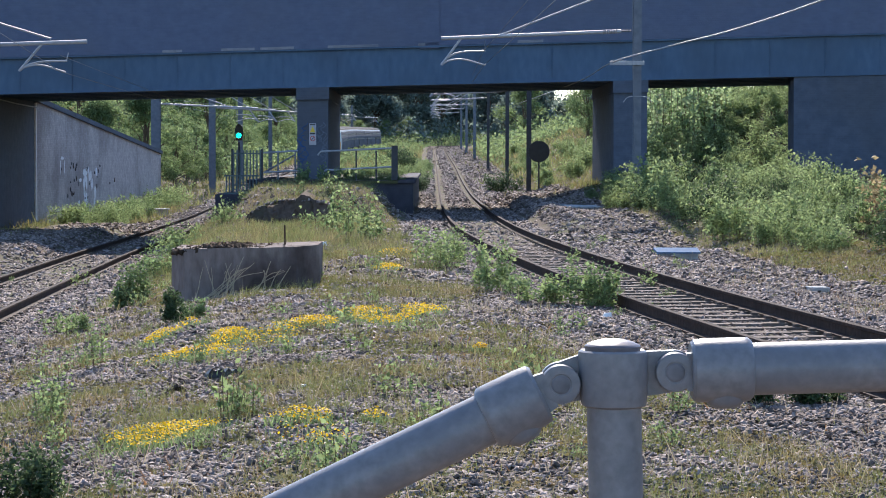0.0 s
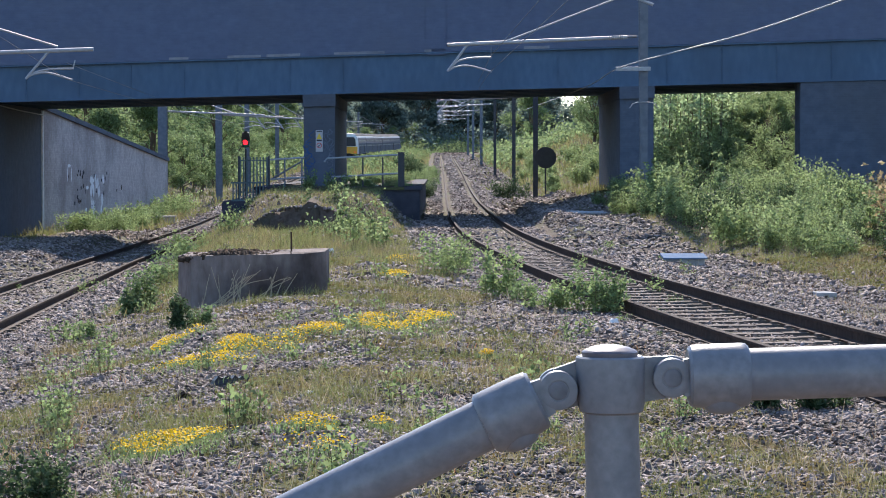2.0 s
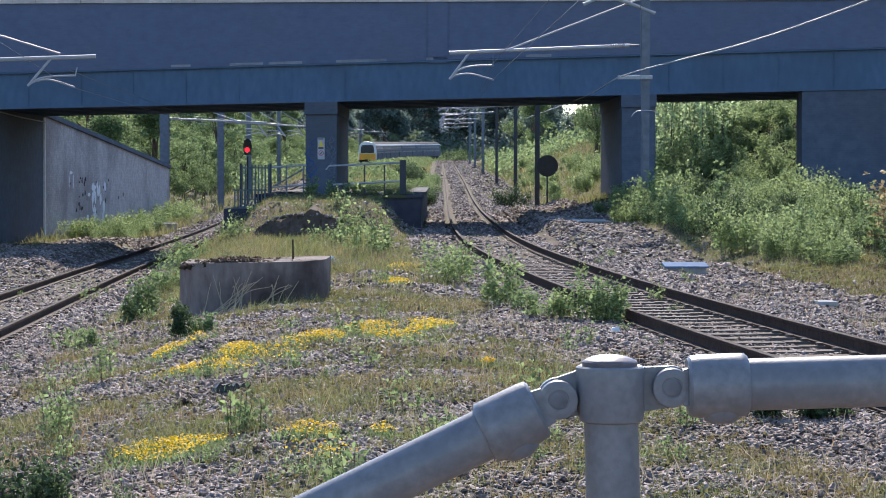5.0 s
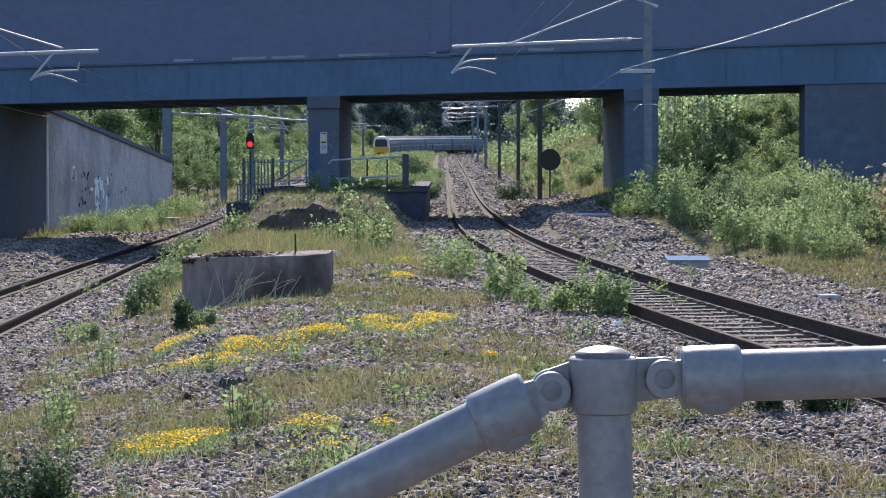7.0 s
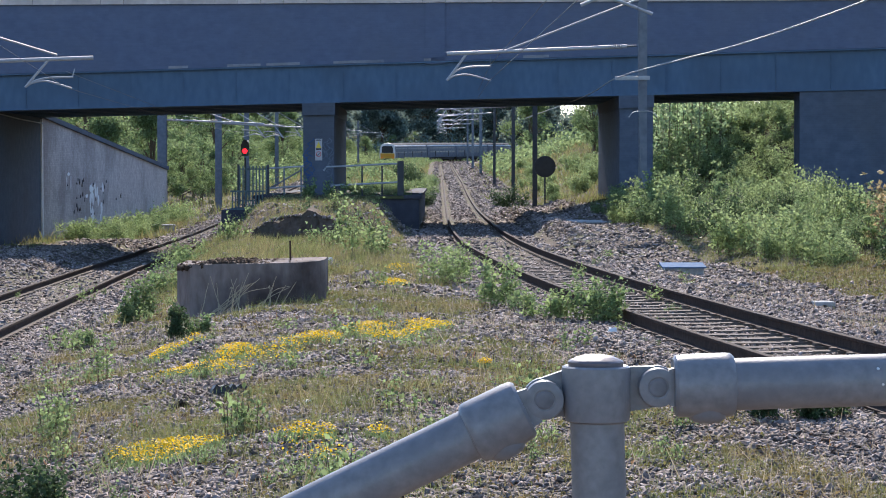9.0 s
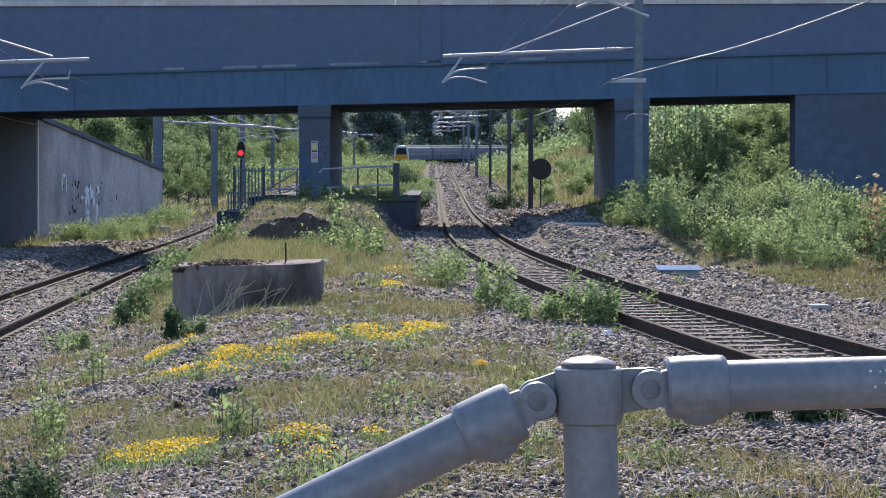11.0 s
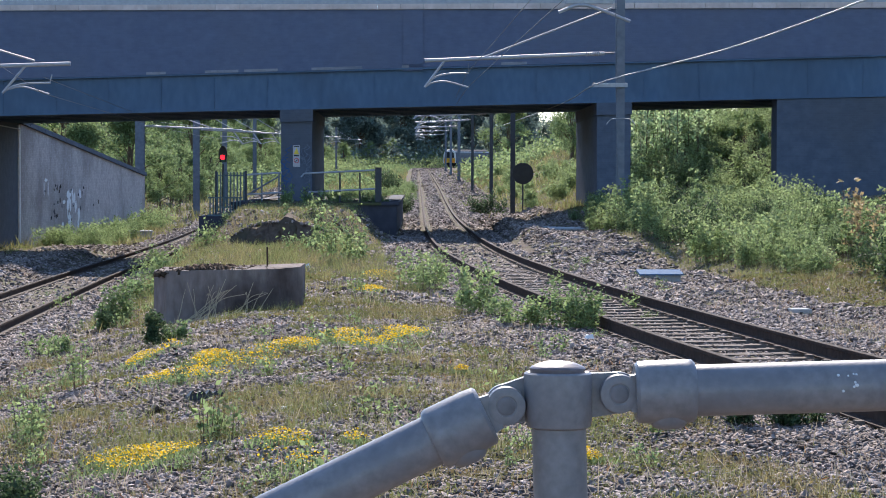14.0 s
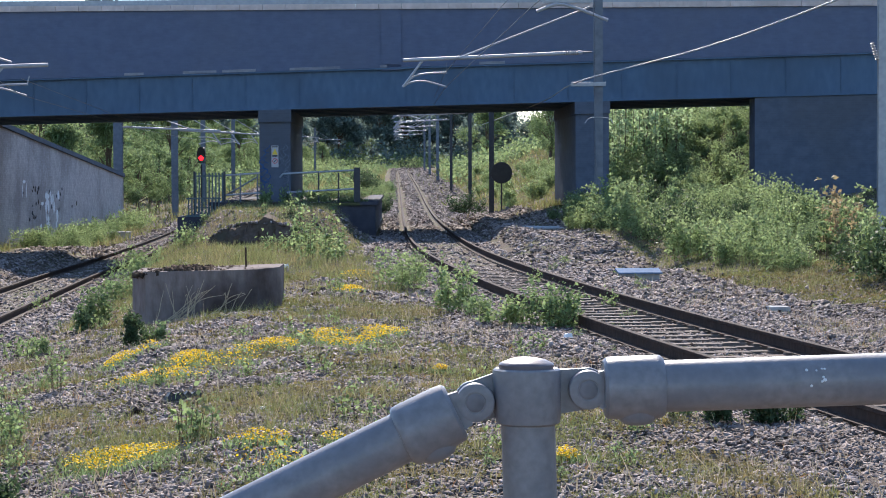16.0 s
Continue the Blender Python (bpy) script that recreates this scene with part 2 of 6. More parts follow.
# ---- mesh helpers ----


def empty(name, m, label, category, group="", kind=""):
    ob = new(name)
    ob.empty_display_size = 0.2
    ob.matrix_world = m
    return tagged(ob, label, category, group, kind)


def finish(bm, name, mat, smooth=False):
    me = bpy.data.meshes.new(name)
    bm.normal_update()
    bm.to_mesh(me)
    bm.free()
    for mt in mat if isinstance(mat, (list, tuple)) else [mat]:
        me.materials.append(mt)
    if smooth:
        me.shade_smooth()
        me.set_sharp_from_angle(angle=radians(40))
    return me


def part(name, bm, mat, parent=None, label="", smooth=False, kind=""):
    ob = new(name, finish(bm, name, mat, smooth))
    ob.parent = parent
    if label or kind:
        tagged(ob, label, kind=kind)
    return ob


def thing(name, bm, mat, label, category, m=None, group="", kind="", smooth=False):
    ob = new(name, finish(bm, name, mat, smooth))
    if m:
        ob.matrix_world = m
    return tagged(ob, label, category, group, kind)


def box(bm, x0, x1, y0, y1, z0, z1, bevel=0.0, slot=0):
    vs = [bm.verts.new(p) for p in ((x0, y0, z0), (x1, y0, z0), (x1, y1, z0), (x0, y1, z0), (x0, y0, z1), (x1, y0, z1), (x1, y1, z1), (x0, y1, z1))]
    fs = [bm.faces.new([vs[i] for i in f]) for f in ((3, 2, 1, 0), (4, 5, 6, 7), (0, 1, 5, 4), (1, 2, 6, 5), (2, 3, 7, 6), (3, 0, 4, 7))]
    for f in fs:
        f.material_index = slot
    if bevel:
        es = list({e for f in fs for e in f.edges})
        r = bmesh.ops.bevel(bm, geom=es, offset=bevel, segments=2, affect="EDGES", profile=0.6)
        for f in r["faces"]:
            f.material_index = slot
    return bm


def prism(bm, base, top, slot=0):
    """A solid between two loops of the same number of corners."""
    a = [bm.verts.new(p) for p in base]
    b = [bm.verts.new(p) for p in top]
    n = len(a)
    fs = [bm.faces.new(a[::-1]), bm.faces.new(b)]
    for i in range(n):
        fs.append(bm.faces.new((a[i], a[(i + 1) % n], b[(i + 1) % n], b[i])))
    for f in fs:
        f.material_index = slot
    return bm


def tube(bm, path, r, n=10, r_end=None, slot=0, caps=True):
    """A round bar along a path of points."""
    pts = [Vector(p) for p in path]
    rings = []
    side = None
    for i, p in enumerate(pts):
        d = (pts[min(i + 1, len(pts) - 1)] - pts[max(i - 1, 0)]).normalized()
        if side is None:
            side = d.orthogonal().normalized()
        side = (side - d * side.dot(d)).normalized()
        up = d.cross(side)
        k = r if r_end is None else r + (r_end - r) * i / max(1, len(pts) - 1)
        rings.append([bm.verts.new(p + side * (k * math.cos(2 * math.pi * j / n)) + up * (k * math.sin(2 * math.pi * j / n))) for j in range(n)])
    for a, b in zip(rings[:-1], rings[1:]):
        for j in range(n):
            bm.faces.new((a[j], a[(j + 1) % n], b[(j + 1) % n], b[j])).material_index = slot
    if caps:
        bm.faces.new(rings[0][::-1]).material_index = slot
        bm.faces.new(rings[-1]).material_index = slot
    return bm


def turned(bm, profile, axis, origin, n=32, slot=0):
    """A turned solid: profile of (along, radius) round an axis through origin."""
    ax = Vector(axis).normalized()
    u = ax.orthogonal().normalized()
    v = ax.cross(u)
    o = Vector(origin)
    rings = [[bm.verts.new(o + ax * a + (u * math.cos(2 * math.pi * j / n) + v * math.sin(2 * math.pi * j / n)) * r) for j in range(n)] for a, r in profile]
    for a, b in zip(rings[:-1], rings[1:]):
        for j in range(n):
            bm.faces.new((a[j], a[(j + 1) % n], b[(j + 1) % n], b[j])).material_index = slot
    bm.faces.new(rings[0][::-1]).material_index = slot
    bm.faces.new(rings[-1]).material_index = slot
    return bm


def bent(points, steps=6):
    """A smooth curve through points."""
    P = [Vector(p) for p in points]
    P = [P[0] * 2 - P[1]] + P + [P[-1] * 2 - P[-2]]
    out = []
    for i in range(1, len(P) - 2):
        for k in range(steps):
            t = k / steps
            a, b, c, d = P[i - 1], P[i], P[i + 1], P[i + 2]
            out.append(0.5 * ((2 * b) + (c - a) * t + (2 * a - 5 * b + 4 * c - d) * t * t + (3 * b - a - 3 * c + d) * t ** 3))
    return out + [P[-2]]


def B():
    return bmesh.new()


def scattered(name, verts, faces, places, sizes, turns, mat, up=None, parent=None):
    """One mesh of many copies of a small shape: places (n,3), sizes (n,3), turns (n,3) Euler angles."""
    n, k = len(places), len(verts)
    cx, cy, cz = np.cos(turns).T
    sx, sy, sz = np.sin(turns).T
    R = np.empty((n, 3, 3))
    R[:, 0, 0], R[:, 0, 1], R[:, 0, 2] = cy * cz, sx * sy * cz - cx * sz, cx * sy * cz + sx * sz
    R[:, 1, 0], R[:, 1, 1], R[:, 1, 2] = cy * sz, sx * sy * sz + cx * cz, cx * sy * sz - sx * cz
    R[:, 2, 0], R[:, 2, 1], R[:, 2, 2] = -sy, sx * cy, cx * cy
    v = np.asarray(verts)[None] * sizes[:, None]
    v = np.einsum("nij,nkj->nki", R, v) + places[:, None]
    m = len(faces[0])
    f = (np.asarray(faces)[None] + (np.arange(n) * k)[:, None, None]).reshape(-1)
    me = bpy.data.meshes.new(name)
    me.vertices.add(n * k)
    me.vertices.foreach_set("co", v.reshape(-1).astype(np.float32))
    nf = n * len(faces)
    me.loops.add(nf * m)
    me.loops.foreach_set("vertex_index", f.astype(np.int32))
    me.polygons.add(nf)
    me.polygons.foreach_set("loop_start", (np.arange(nf) * m).astype(np.int32))
    me.update(calc_edges=True)
    me.materials.append(mat)
    ob = new(name, me)
    ob.parent = parent
    return ob


rng = np.random.default_rng(7)
BLADE_V = [(-0.5, 0, 0), (0.5, 0, 0), (0.0, 0.35, 1.0)]
BLADE_F = [(0, 1, 2)]

# ---- the lines: centre and rail height along y ----
YY = np.arange(-80.0, 1500.0, 1.0)


def smooth_line(ys, vs, w):
    t = np.interp(YY, ys, vs)
    # carry the end slopes on, so that smoothing does not bend the ends
    k = np.exp(-0.5 * (np.arange(-3 * w, 3 * w + 1) / w) ** 2)
    k /= k.sum()
    pad = np.concatenate([t[0] - (t[1] - t[0]) * np.arange(3 * w, 0, -1), t, t[-1] + (t[-1] - t[-2]) * np.arange(1, 3 * w + 1)])
    return np.convolve(pad, k, "valid")


XR = smooth_line([-80, 22.84, 27.35, 34.6, 38.4, 52.4, 59.7, 65.9, 77.75, 109, 137, 182, 250, 300, 350, 400, 446, 470, 494, 518, 560, 640, 1500], [16.0, 3.71, 3.26, 2.60, 2.29, 1.53, 1.33, 1.23, 1.14, 1.15, 1.18, 1.16, 1.1, 1.1, 1.2, 1.7, 4.5, 10.5, 20, 33, 62, 125, 900], 5)
ZR = smooth_line([-80, 85, 109, 137, 160, 182, 250, 300, 360, 450, 520, 900, 1500], [0, 0, -0.03, 0.2, 0.6, 1.05, 2.04, 2.7, 3.4, 4.2, 4.7, 6.5, 8], 8)
XL = smooth_line([-80, 35.8, 64.7, 80, 120, 180, 240, 297, 320, 362, 397, 420, 432, 446, 467, 492, 516, 540, 562, 640, 1500], [1.4, -7.32, -9.45, -9.95, -10.9, -12.0, -12.5, -12.25, -11.8, -10.5, -8.9, -6.7, -4.6, -1.0, 5.7, 16, 28, 42, 57, 120, 895], 5)
ZL = smooth_line([-80, 15, 36, 65, 80, 110, 150, 200, 250, 310, 362, 397, 440, 467, 520, 900, 1500], [-0.2, -0.25, -0.55, -1.0, -1.06, -1.0, -0.5, 0.4, 1.3, 2.3, 2.85, 3.3, 3.9, 4.3, 4.8, 6.5, 8], 8)


def at(table, y):
    return np.interp(y, YY, table)


def sstep(a, b, x):
    t = np.clip((x - a) / (b - a), 0, 1)
    return t * t * (3 - 2 * t)


def ground_z(x, y):
    x, y = np.asarray(x, float), np.asarray(y, float)
    xr, xl, zr, zl = at(XR, y), at(XL, y), at(ZR, y), at(ZL, y)
    u, v = x - xr, xl - x
    right = zr - 0.203 + 0.053 * sstep(0.78, 0.98, np.abs(u)) + 0.04 * sstep(42, 56, y) * sstep(0.98, 0.78, np.abs(u))
    left = zl - 0.203 + 0.053 * sstep(0.78, 0.98, np.abs(v)) + 0.035 * sstep(30, 42, y) * sstep(0.98, 0.78, np.abs(v))
    gap = np.maximum((xr - 1.7) - (xl + 1.7), 0.5)
    s = (x - (xl + 1.7)) / gap
    mid = left + (right - left) * sstep(0.0, np.interp(y, [40, 66], [0.5, 0.2]), s)
    mid = mid + 0.05 * sstep(0.1, 0.3, s) * sstep(0.95, 0.7, s)
    far = sstep(93, 105, y)
    # right side: shoulder, verge, and past the bridge a bank
    rs = right - 0.12 * sstep(1.9, 3.2, u) + 0.40 * sstep(3.4, 6.5, u)
    heap = sstep(50, 62, y) * sstep(112, 96, y)
    rs = rs + heap * (0.46 * sstep(1.45, 2.3, u) + 0.32 * sstep(2.6, 4.3, u) * sstep(68, 80, y))
    bank = np.clip(u - 4.0, 0, 14) * 0.38 * far * (1 - 0.8 * sstep(190, 280, y))
    rs = rs + bank + np.clip(u - 12, 0, 40) * 0.12 * (1 - far)
    ls = left - 0.10 * sstep(1.9, 3.0, v) + 0.36 * sstep(1.5, 2.6, v) * sstep(46, 60, y) * sstep(100, 88, y) + np.clip(v - 7, 0, 30) * 0.22 * sstep(126, 146, y) + np.clip(v - 9, 0, 30) * 0.1 * (1 - far)
    z = np.where(u > 1.7, rs, np.where(v > 1.7, ls, np.where(u > -1.7, right, np.where(v > -1.7, left, mid))))
    # the grassed heap in front of the old platform
    hx, hy = (x + 3.65) / 2.95, (y - 70.4) / 7.9
    z = z + 0.93 * sstep(1.0, 0.55, np.sqrt(hx * hx + hy * hy))
    w = np.where((np.abs(u) < 1.7) | (np.abs(v) < 1.7), 0.2, 1.0)
    z = z + w * 0.035 * (np.sin(x * 1.7 + y * 0.6) * np.sin(y * 0.9 - x * 0.4) + 0.6 * np.sin(x * 3.9 - y * 1.3) * np.sin(y * 2.1))
    return z


def gz(x, y):
    return float(ground_z(x, y))


def build_ground():
    xs = np.unique(np.concatenate([np.linspace(-1500, -60, 12), np.linspace(-60, -20, 21), np.linspace(-20, 16, 121), np.linspace(16, 60, 23), np.linspace(60, 1500, 12)]))
    ys = np.unique(np.concatenate([np.linspace(-80, 8, 12), np.linspace(8, 60, 131), np.linspace(60, 130, 101), np.linspace(130, 560, 110), np.linspace(560, 1490, 12)]))
    X, Y = np.meshgrid(xs, ys)
    Z = ground_z(X, Y)
    nx, ny = len(xs), len(ys)
    i = np.arange(nx * ny).reshape(ny, nx)
    me = bpy.data.meshes.new("ground")
    me.from_pydata(np.stack([X, Y, Z], -1).reshape(-1, 3).tolist(), [], np.stack([i[:-1, :-1], i[:-1, 1:], i[1:, 1:], i[1:, :-1]], -1).reshape(-1, 4).tolist())
    me.materials.append(EARTH)
    me.shade_smooth()
    tagged(new("ground", me), "stony earth with thin grass and moss between the tracks", "ground", kind="structure")


build_ground()

# ---- tracks ----
RAIL_SECTION = [(-0.07, -0.16), (0.07, -0.16), (0.07, -0.148), (0.012, -0.13), (0.012, -0.045), (0.035, -0.035), (0.035, -0.004), (0.029, 0.0), (-0.029, 0.0), (-0.035, -0.004), (-0.035, -0.035), (-0.012, -0.045), (-0.012, -0.13), (-0.07, -0.148)]


def frames(tx, tz, ys):
    out = []
    for y in ys:
        x0, x1 = float(at(tx, y - 0.5)), float(at(tx, y + 0.5))
        d = Vector((x1 - x0, 1, 0)).normalized()
        out.append((Vector((float(at(tx, y)), y, float(at(tz, y)))), d, Vector((d.y, -d.x, 0))))
    return out


def rail(name, fr, off, parent):
    bm = B()
    n = len(RAIL_SECTION)
    rings = [[bm.verts.new(p + s * (off + a) + Vector((0, 0, b))) for a, b in RAIL_SECTION] for p, d, s in fr]
    for a, b in zip(rings[:-1], rings[1:]):
        for j in range(n):
            f = bm.faces.new((a[j], a[(j + 1) % n], b[(j + 1) % n], b[j]))
            f.material_index = 1 if j == 7 else 0
    bm.faces.new(rings[0])
    bm.faces.new(rings[-1][::-1])
    bmesh.ops.recalc_face_normals(bm, faces=bm.faces)
    return part(name, bm, [RUST, RAIL_TOP], parent)


def sleeper_mesh():
    bm = B()
    for sx in (-1, 1):
        prism(bm, [(sx * 0.42, -0.13, -0.2), (sx * 1.25, -0.13, -0.2), (sx * 1.25, 0.13, -0.2), (sx * 0.42, 0.13, -0.2)][::sx],
              [(sx * 0.40, -0.10, -0.005), (sx * 1.22, -0.10, 0.0), (sx * 1.22, 0.10, 0.0), (sx * 0.40, 0.10, -0.005)][::sx])
    box(bm, -0.42, 0.42, -0.10, 0.10, -0.2, -0.012)
    for sx in (-1, 1):
        for o in (-0.12, 0.12):
            box(bm, sx * 0.7525 + o - 0.035, sx * 0.7525 + o + 0.035, -0.05, 0.05, -0.01, 0.028)
    return finish(bm, "sleeper", SLEEPER)


def track(tx, tz, y0, y1, near, label):
    t = empty("railway_track", pose(0, 0, 0), label, "track", kind="structure")
    ys = [y0 + i * 1.5 for i in range(int((140 - y0) / 1.5))] + list(np.arange(140, y1, 5.0))
    fr = frames(tx, tz, ys)
    for off in (-0.7525, 0.7525):
        rail("rail", fr, off, t)
    me = sleeper_mesh()
    for p, d, s in frames(tx, tz, np.arange(near[0], near[1], 0.65)):
        ob = new("sleeper", me)
        ob.parent = t
        ob.matrix_local = Matrix.Translation(p + Vector((0, 0, -0.165))) @ Matrix.Rotation(math.atan2(s.y, s.x), 4, "Z")
    bm = B()
    for p, d, s in frames(tx, tz, np.arange(near[1], 260, 0.65)):
        q = p + Vector((0, 0, -0.165))
        c = [q + s * a + d * b for a, b in ((-1.22, -0.1), (1.22, -0.1), (1.22, 0.1), (-1.22, 0.1))]
        prism(bm, [v - Vector((0, 0, 0.1)) for v in c], c)
    part("far_sleepers", bm, SLEEPER, t, kind="stuff")
    return t


track(XR, ZR, 6.0, 560.0, (17.0, 78.0), "single railway track with rusty rails on concrete sleepers and grey ballast")
track(XL, ZL, 6.0, 560.0, (26.0, 84.0), "railway track with brown rusty rails in stone ballast, curving away")

# ---- bridge ----
SKEW = -0.08


def face_y(x):
    return 80.0 + SKEW * x


def soffit(x):
    return 4.33 + 0.0215 * x


def ledge(x):
    return 5.70 + 0.026 * x


def slab(bm, x0, x1, ya, yb, za, zb, slot=0):
    """A block from x0 to x1 whose depth and heights are functions of x, or numbers."""
    def val(f, x):
        return f(x) if callable(f) else f
    ring = []
    for x in (x0, x1):
        y, y2, z, z2 = val(ya, x), val(yb, x), val(za, x), val(zb, x)
        ring.append([(x, y, z), (x, y2, z), (x, y2, z2), (x, y, z2)])
    prism(bm, ring[0][::-1], ring[1][::-1], slot)
    return bm


def build_bridge():
    br = empty("road_bridge", pose(0, 0, 0), "dark sooty brick and steel road bridge across the railway", "bridge", kind="structure")
    L, R_ = -70.0, 70.0
    bm = B()
    slab(bm, L, R_, lambda x: face_y(x) + 0.10, lambda x: face_y(x) + 0.55, soffit, ledge)
    gd = part("girder", bm, GIRDER, br, "blue-grey painted steel plate girder")
    bm = B()
    slab(bm, L, R_, lambda x: face_y(x) - 0.12, lambda x: face_y(x) + 0.75, lambda x: soffit(x) - 0.02, lambda x: soffit(x) + 0.05)
    part("bottom_flange", bm, GIRDER, gd)
    bm = B()
    slab(bm, L, R_, lambda x: face_y(x) - 0.06, lambda x: face_y(x) + 0.70, lambda x: ledge(x) - 0.06, lambda x: ledge(x) - 0.01)
    part("top_flange", bm, GIRDER, gd)
    for x in np.arange(-30, 30, 1.9):
        bm = B()
        slab(bm, x, x + 0.03, lambda q: face_y(q) + 0.07, lambda q: face_y(q) + 0.10, lambda q: soffit(q) + 0.05, lambda q: ledge(q) - 0.06)
        part("stiffener", bm, GIRDER, br)
    bm = B()
    slab(bm, L, R_, lambda x: face_y(x), lambda x: face_y(x) + 0.45, ledge, 7.75)
    part("parapet", bm, PARAPET, br, "sooty brick parapet wall")
    bm = B()
    slab(bm, L, R_, lambda x: face_y(x) - 0.05, face_y, ledge, lambda x: ledge(x) + 0.12)
    part("string_course", bm, PARAPET, br)
    for x0, x1 in ((-9.6, -8.9), (-7.5, -6.3), (-6.1, -4.9), (-3.7, -1.9), (-0.5, -0.25), (3.0, 3.9)):
        bm = B()
        slab(bm, x0, x1, lambda x: face_y(x) - 0.056, face_y, lambda x: ledge(x) + 0.004, lambda x: ledge(x) + 0.10)
        part("worn_patch", bm, PATCH_BRICK, br, "pale worn brick patch")
    bm = B()
    slab(bm, -0.45, 0.25, lambda x: face_y(x) - 0.05, face_y, lambda x: ledge(x) - 0.1, 7.75)
    part("pilaster", bm, PARAPET, br)
    for x in np.arange(-44.0, 44.0, 0.82):
        bm = B()
        slab(bm, x, x + 0.807, lambda q: face_y(q) - 0.10, lambda q: face_y(q) + 0.55, 7.75, 7.945)
        part("coping_stone", bm, COPING, br)
    bm = B()
    slab(bm, L, R_, lambda x: face_y(x) + 0.2, lambda x: face_y(x) + 0.26, 7.945, 8.15)
    part("parapet_rail", bm, GALV_FAR, br, "grey steel rail on the coping")
    # deck, far girder and far parapet
    bm = B()
    slab(bm, L, R_, lambda x: face_y(x) + 0.45, lambda x: face_y(x) + 10.3, lambda x: soffit(x) + 0.5, lambda x: ledge(x) + 0.6)
    part("deck", bm, ASPHALT, br)
    bm = B()
    slab(bm, L, R_, lambda x: face_y(x) + 10.3, lambda x: face_y(x) + 10.75, soffit, lambda x: ledge(x) + 0.7)
    part("far_girder", bm, GIRDER, br)
    for k in range(1, 6):
        bm = B()
        slab(bm, -40, 40, lambda x: face_y(x) + 0.4 + k * 1.7, lambda x: face_y(x) + 0.7 + k * 1.7, soffit, lambda x: soffit(x) + 0.5)
        part("deck_beam", bm, GIRDER, br)
    # piers with caps
    for x0, x1, z0 in ((-4.78, -3.68, -0.6), (6.37, 7.53, -0.6)):
        bm = B()
        slab(bm, x0, x1, lambda x: face_y(x) - 0.1, lambda x: face_y(x) + 10.3, z0, lambda x: soffit(x) - 0.45)
        p = part("pier", bm, PIER_BRICK, br, "sooty dark brick bridge pier")
        bm = B()
        slab(bm, x0 - 0.03, x1 + 0.03, lambda x: face_y(x) - 0.22, lambda x: face_y(x) + 10.4, lambda x: soffit(x) - 0.45, lambda x: soffit(x) - 0.02)
        part("pier_cap", bm, PIER_BRICK, p)
    bm = B()
    slab(bm, -60, -16.0, face_y, lambda x: face_y(x) + 10.15, -3.0, lambda x: soffit(x) - 0.01)
    part("abutment", bm, PIER_BRICK, br, "dark brick abutment in shade")
    bm = B()
    slab(bm, 12.62, 60, lambda x: face_y(x) - 0.05, lambda x: face_y(x) + 1.2, -2.0, lambda x: soffit(x) - 0.03)
    part("abutment", bm, PIER_BRICK, br, "dark brick abutment in shade")
    bm = B()
    slab(bm, 14.25, 60, lambda x: face_y(x) + 1.2, lambda x: face_y(x) + 10.6, -2.0, lambda x: soffit(x) - 0.03)
    part("abutment", bm, PIER_BRICK, br, "dark brick abutment in shade")
    # white strip added in place of sun on the far corner
    bm = B()
    box(bm, -16.05, -15.94, 91.15, 91.4, -1.3, 3.92)
    part("corner_strip", bm, CHALK, br, "pale strip imitating sun on the abutment corner")
    # sloping wing wall past the far side
    ww = empty("wing_wall", pose(0, 0, 0), "weathered grey-brown brick wing wall with sloping coping", "wall", kind="structure")
    bm = B()
    prism(bm, [(-16.7, 91.6, -2), (-16.0, 91.6, -2), (-16.0, 91.6, 3.97), (-16.7, 91.6, 3.97)][::-1], [(-16.35, 130.7, -2), (-15.65, 130.7, -2), (-15.65, 130.7, 1.93), (-16.35, 130.7, 1.93)][::-1])
    part("brickwork", bm, WING_BRICK, ww)
    N = 22
    for k in range(N):
        a, b = k / N, (k + 0.97) / N
        def q(f, dx, dz):
            return (-16.0 + 0.35 * f + dx, 91.6 + 39.1 * f, 3.97 - 2.04 * f + dz)
        bm = B()
        prism(bm, [q(a, -0.95, 0), q(a, 0.12, 0), q(a, 0.12, 0.2), q(a, -0.95, 0.24)][::-1], [q(b, -0.95, 0), q(b, 0.12, 0), q(b, 0.12, 0.2), q(b, -0.95, 0.24)][::-1])
        part("coping_brick", bm, PIER_BRICK, ww)
    # faded paint marks on the wing wall
    random.seed(4)

    def mark(y, z, w, h, out, mat=None, name="paint_mark", lab="faded pale paint on brick"):
        x = -16.0 + 0.35 * (y - 91.6) / 39.1
        bm = B()
        k = 7
        rim = [(w * random.uniform(0.6, 1.1) * math.cos(6.283 * i / k), h * random.uniform(0.6, 1.1) * math.sin(6.283 * i / k)) for i in range(k)]
        prism(bm, [(x - 0.05, y + p, z + q) for p, q in rim], [(x + out, y + p, z + q) for p, q in rim])
        bmesh.ops.recalc_face_normals(bm, faces=bm.faces)
        part(name, bm, mat or CHALK, ww, lab)

    for y, z, w, h in ((97.2, 1.3, 0.10, 0.42), (98.2, 1.3, 0.10, 0.42), (97.7, 1.7, 0.45, 0.08)):
        mark(y, z, w, h, 0.006)
    for k in range(26):
        y = 104.5 + random.gauss(0, 1.0)
        mark(y, random.uniform(-0.3, 1.35) - abs(y - 104.5) * 0.12, random.uniform(0.12, 0.4), random.uniform(0.08, 0.38), 0.005 + 0.0004 * k)
    for k in range(30):
        y = random.choice((99.5, 101.0, 104.5, 107.0, 112.0)) + random.gauss(0, 0.9)
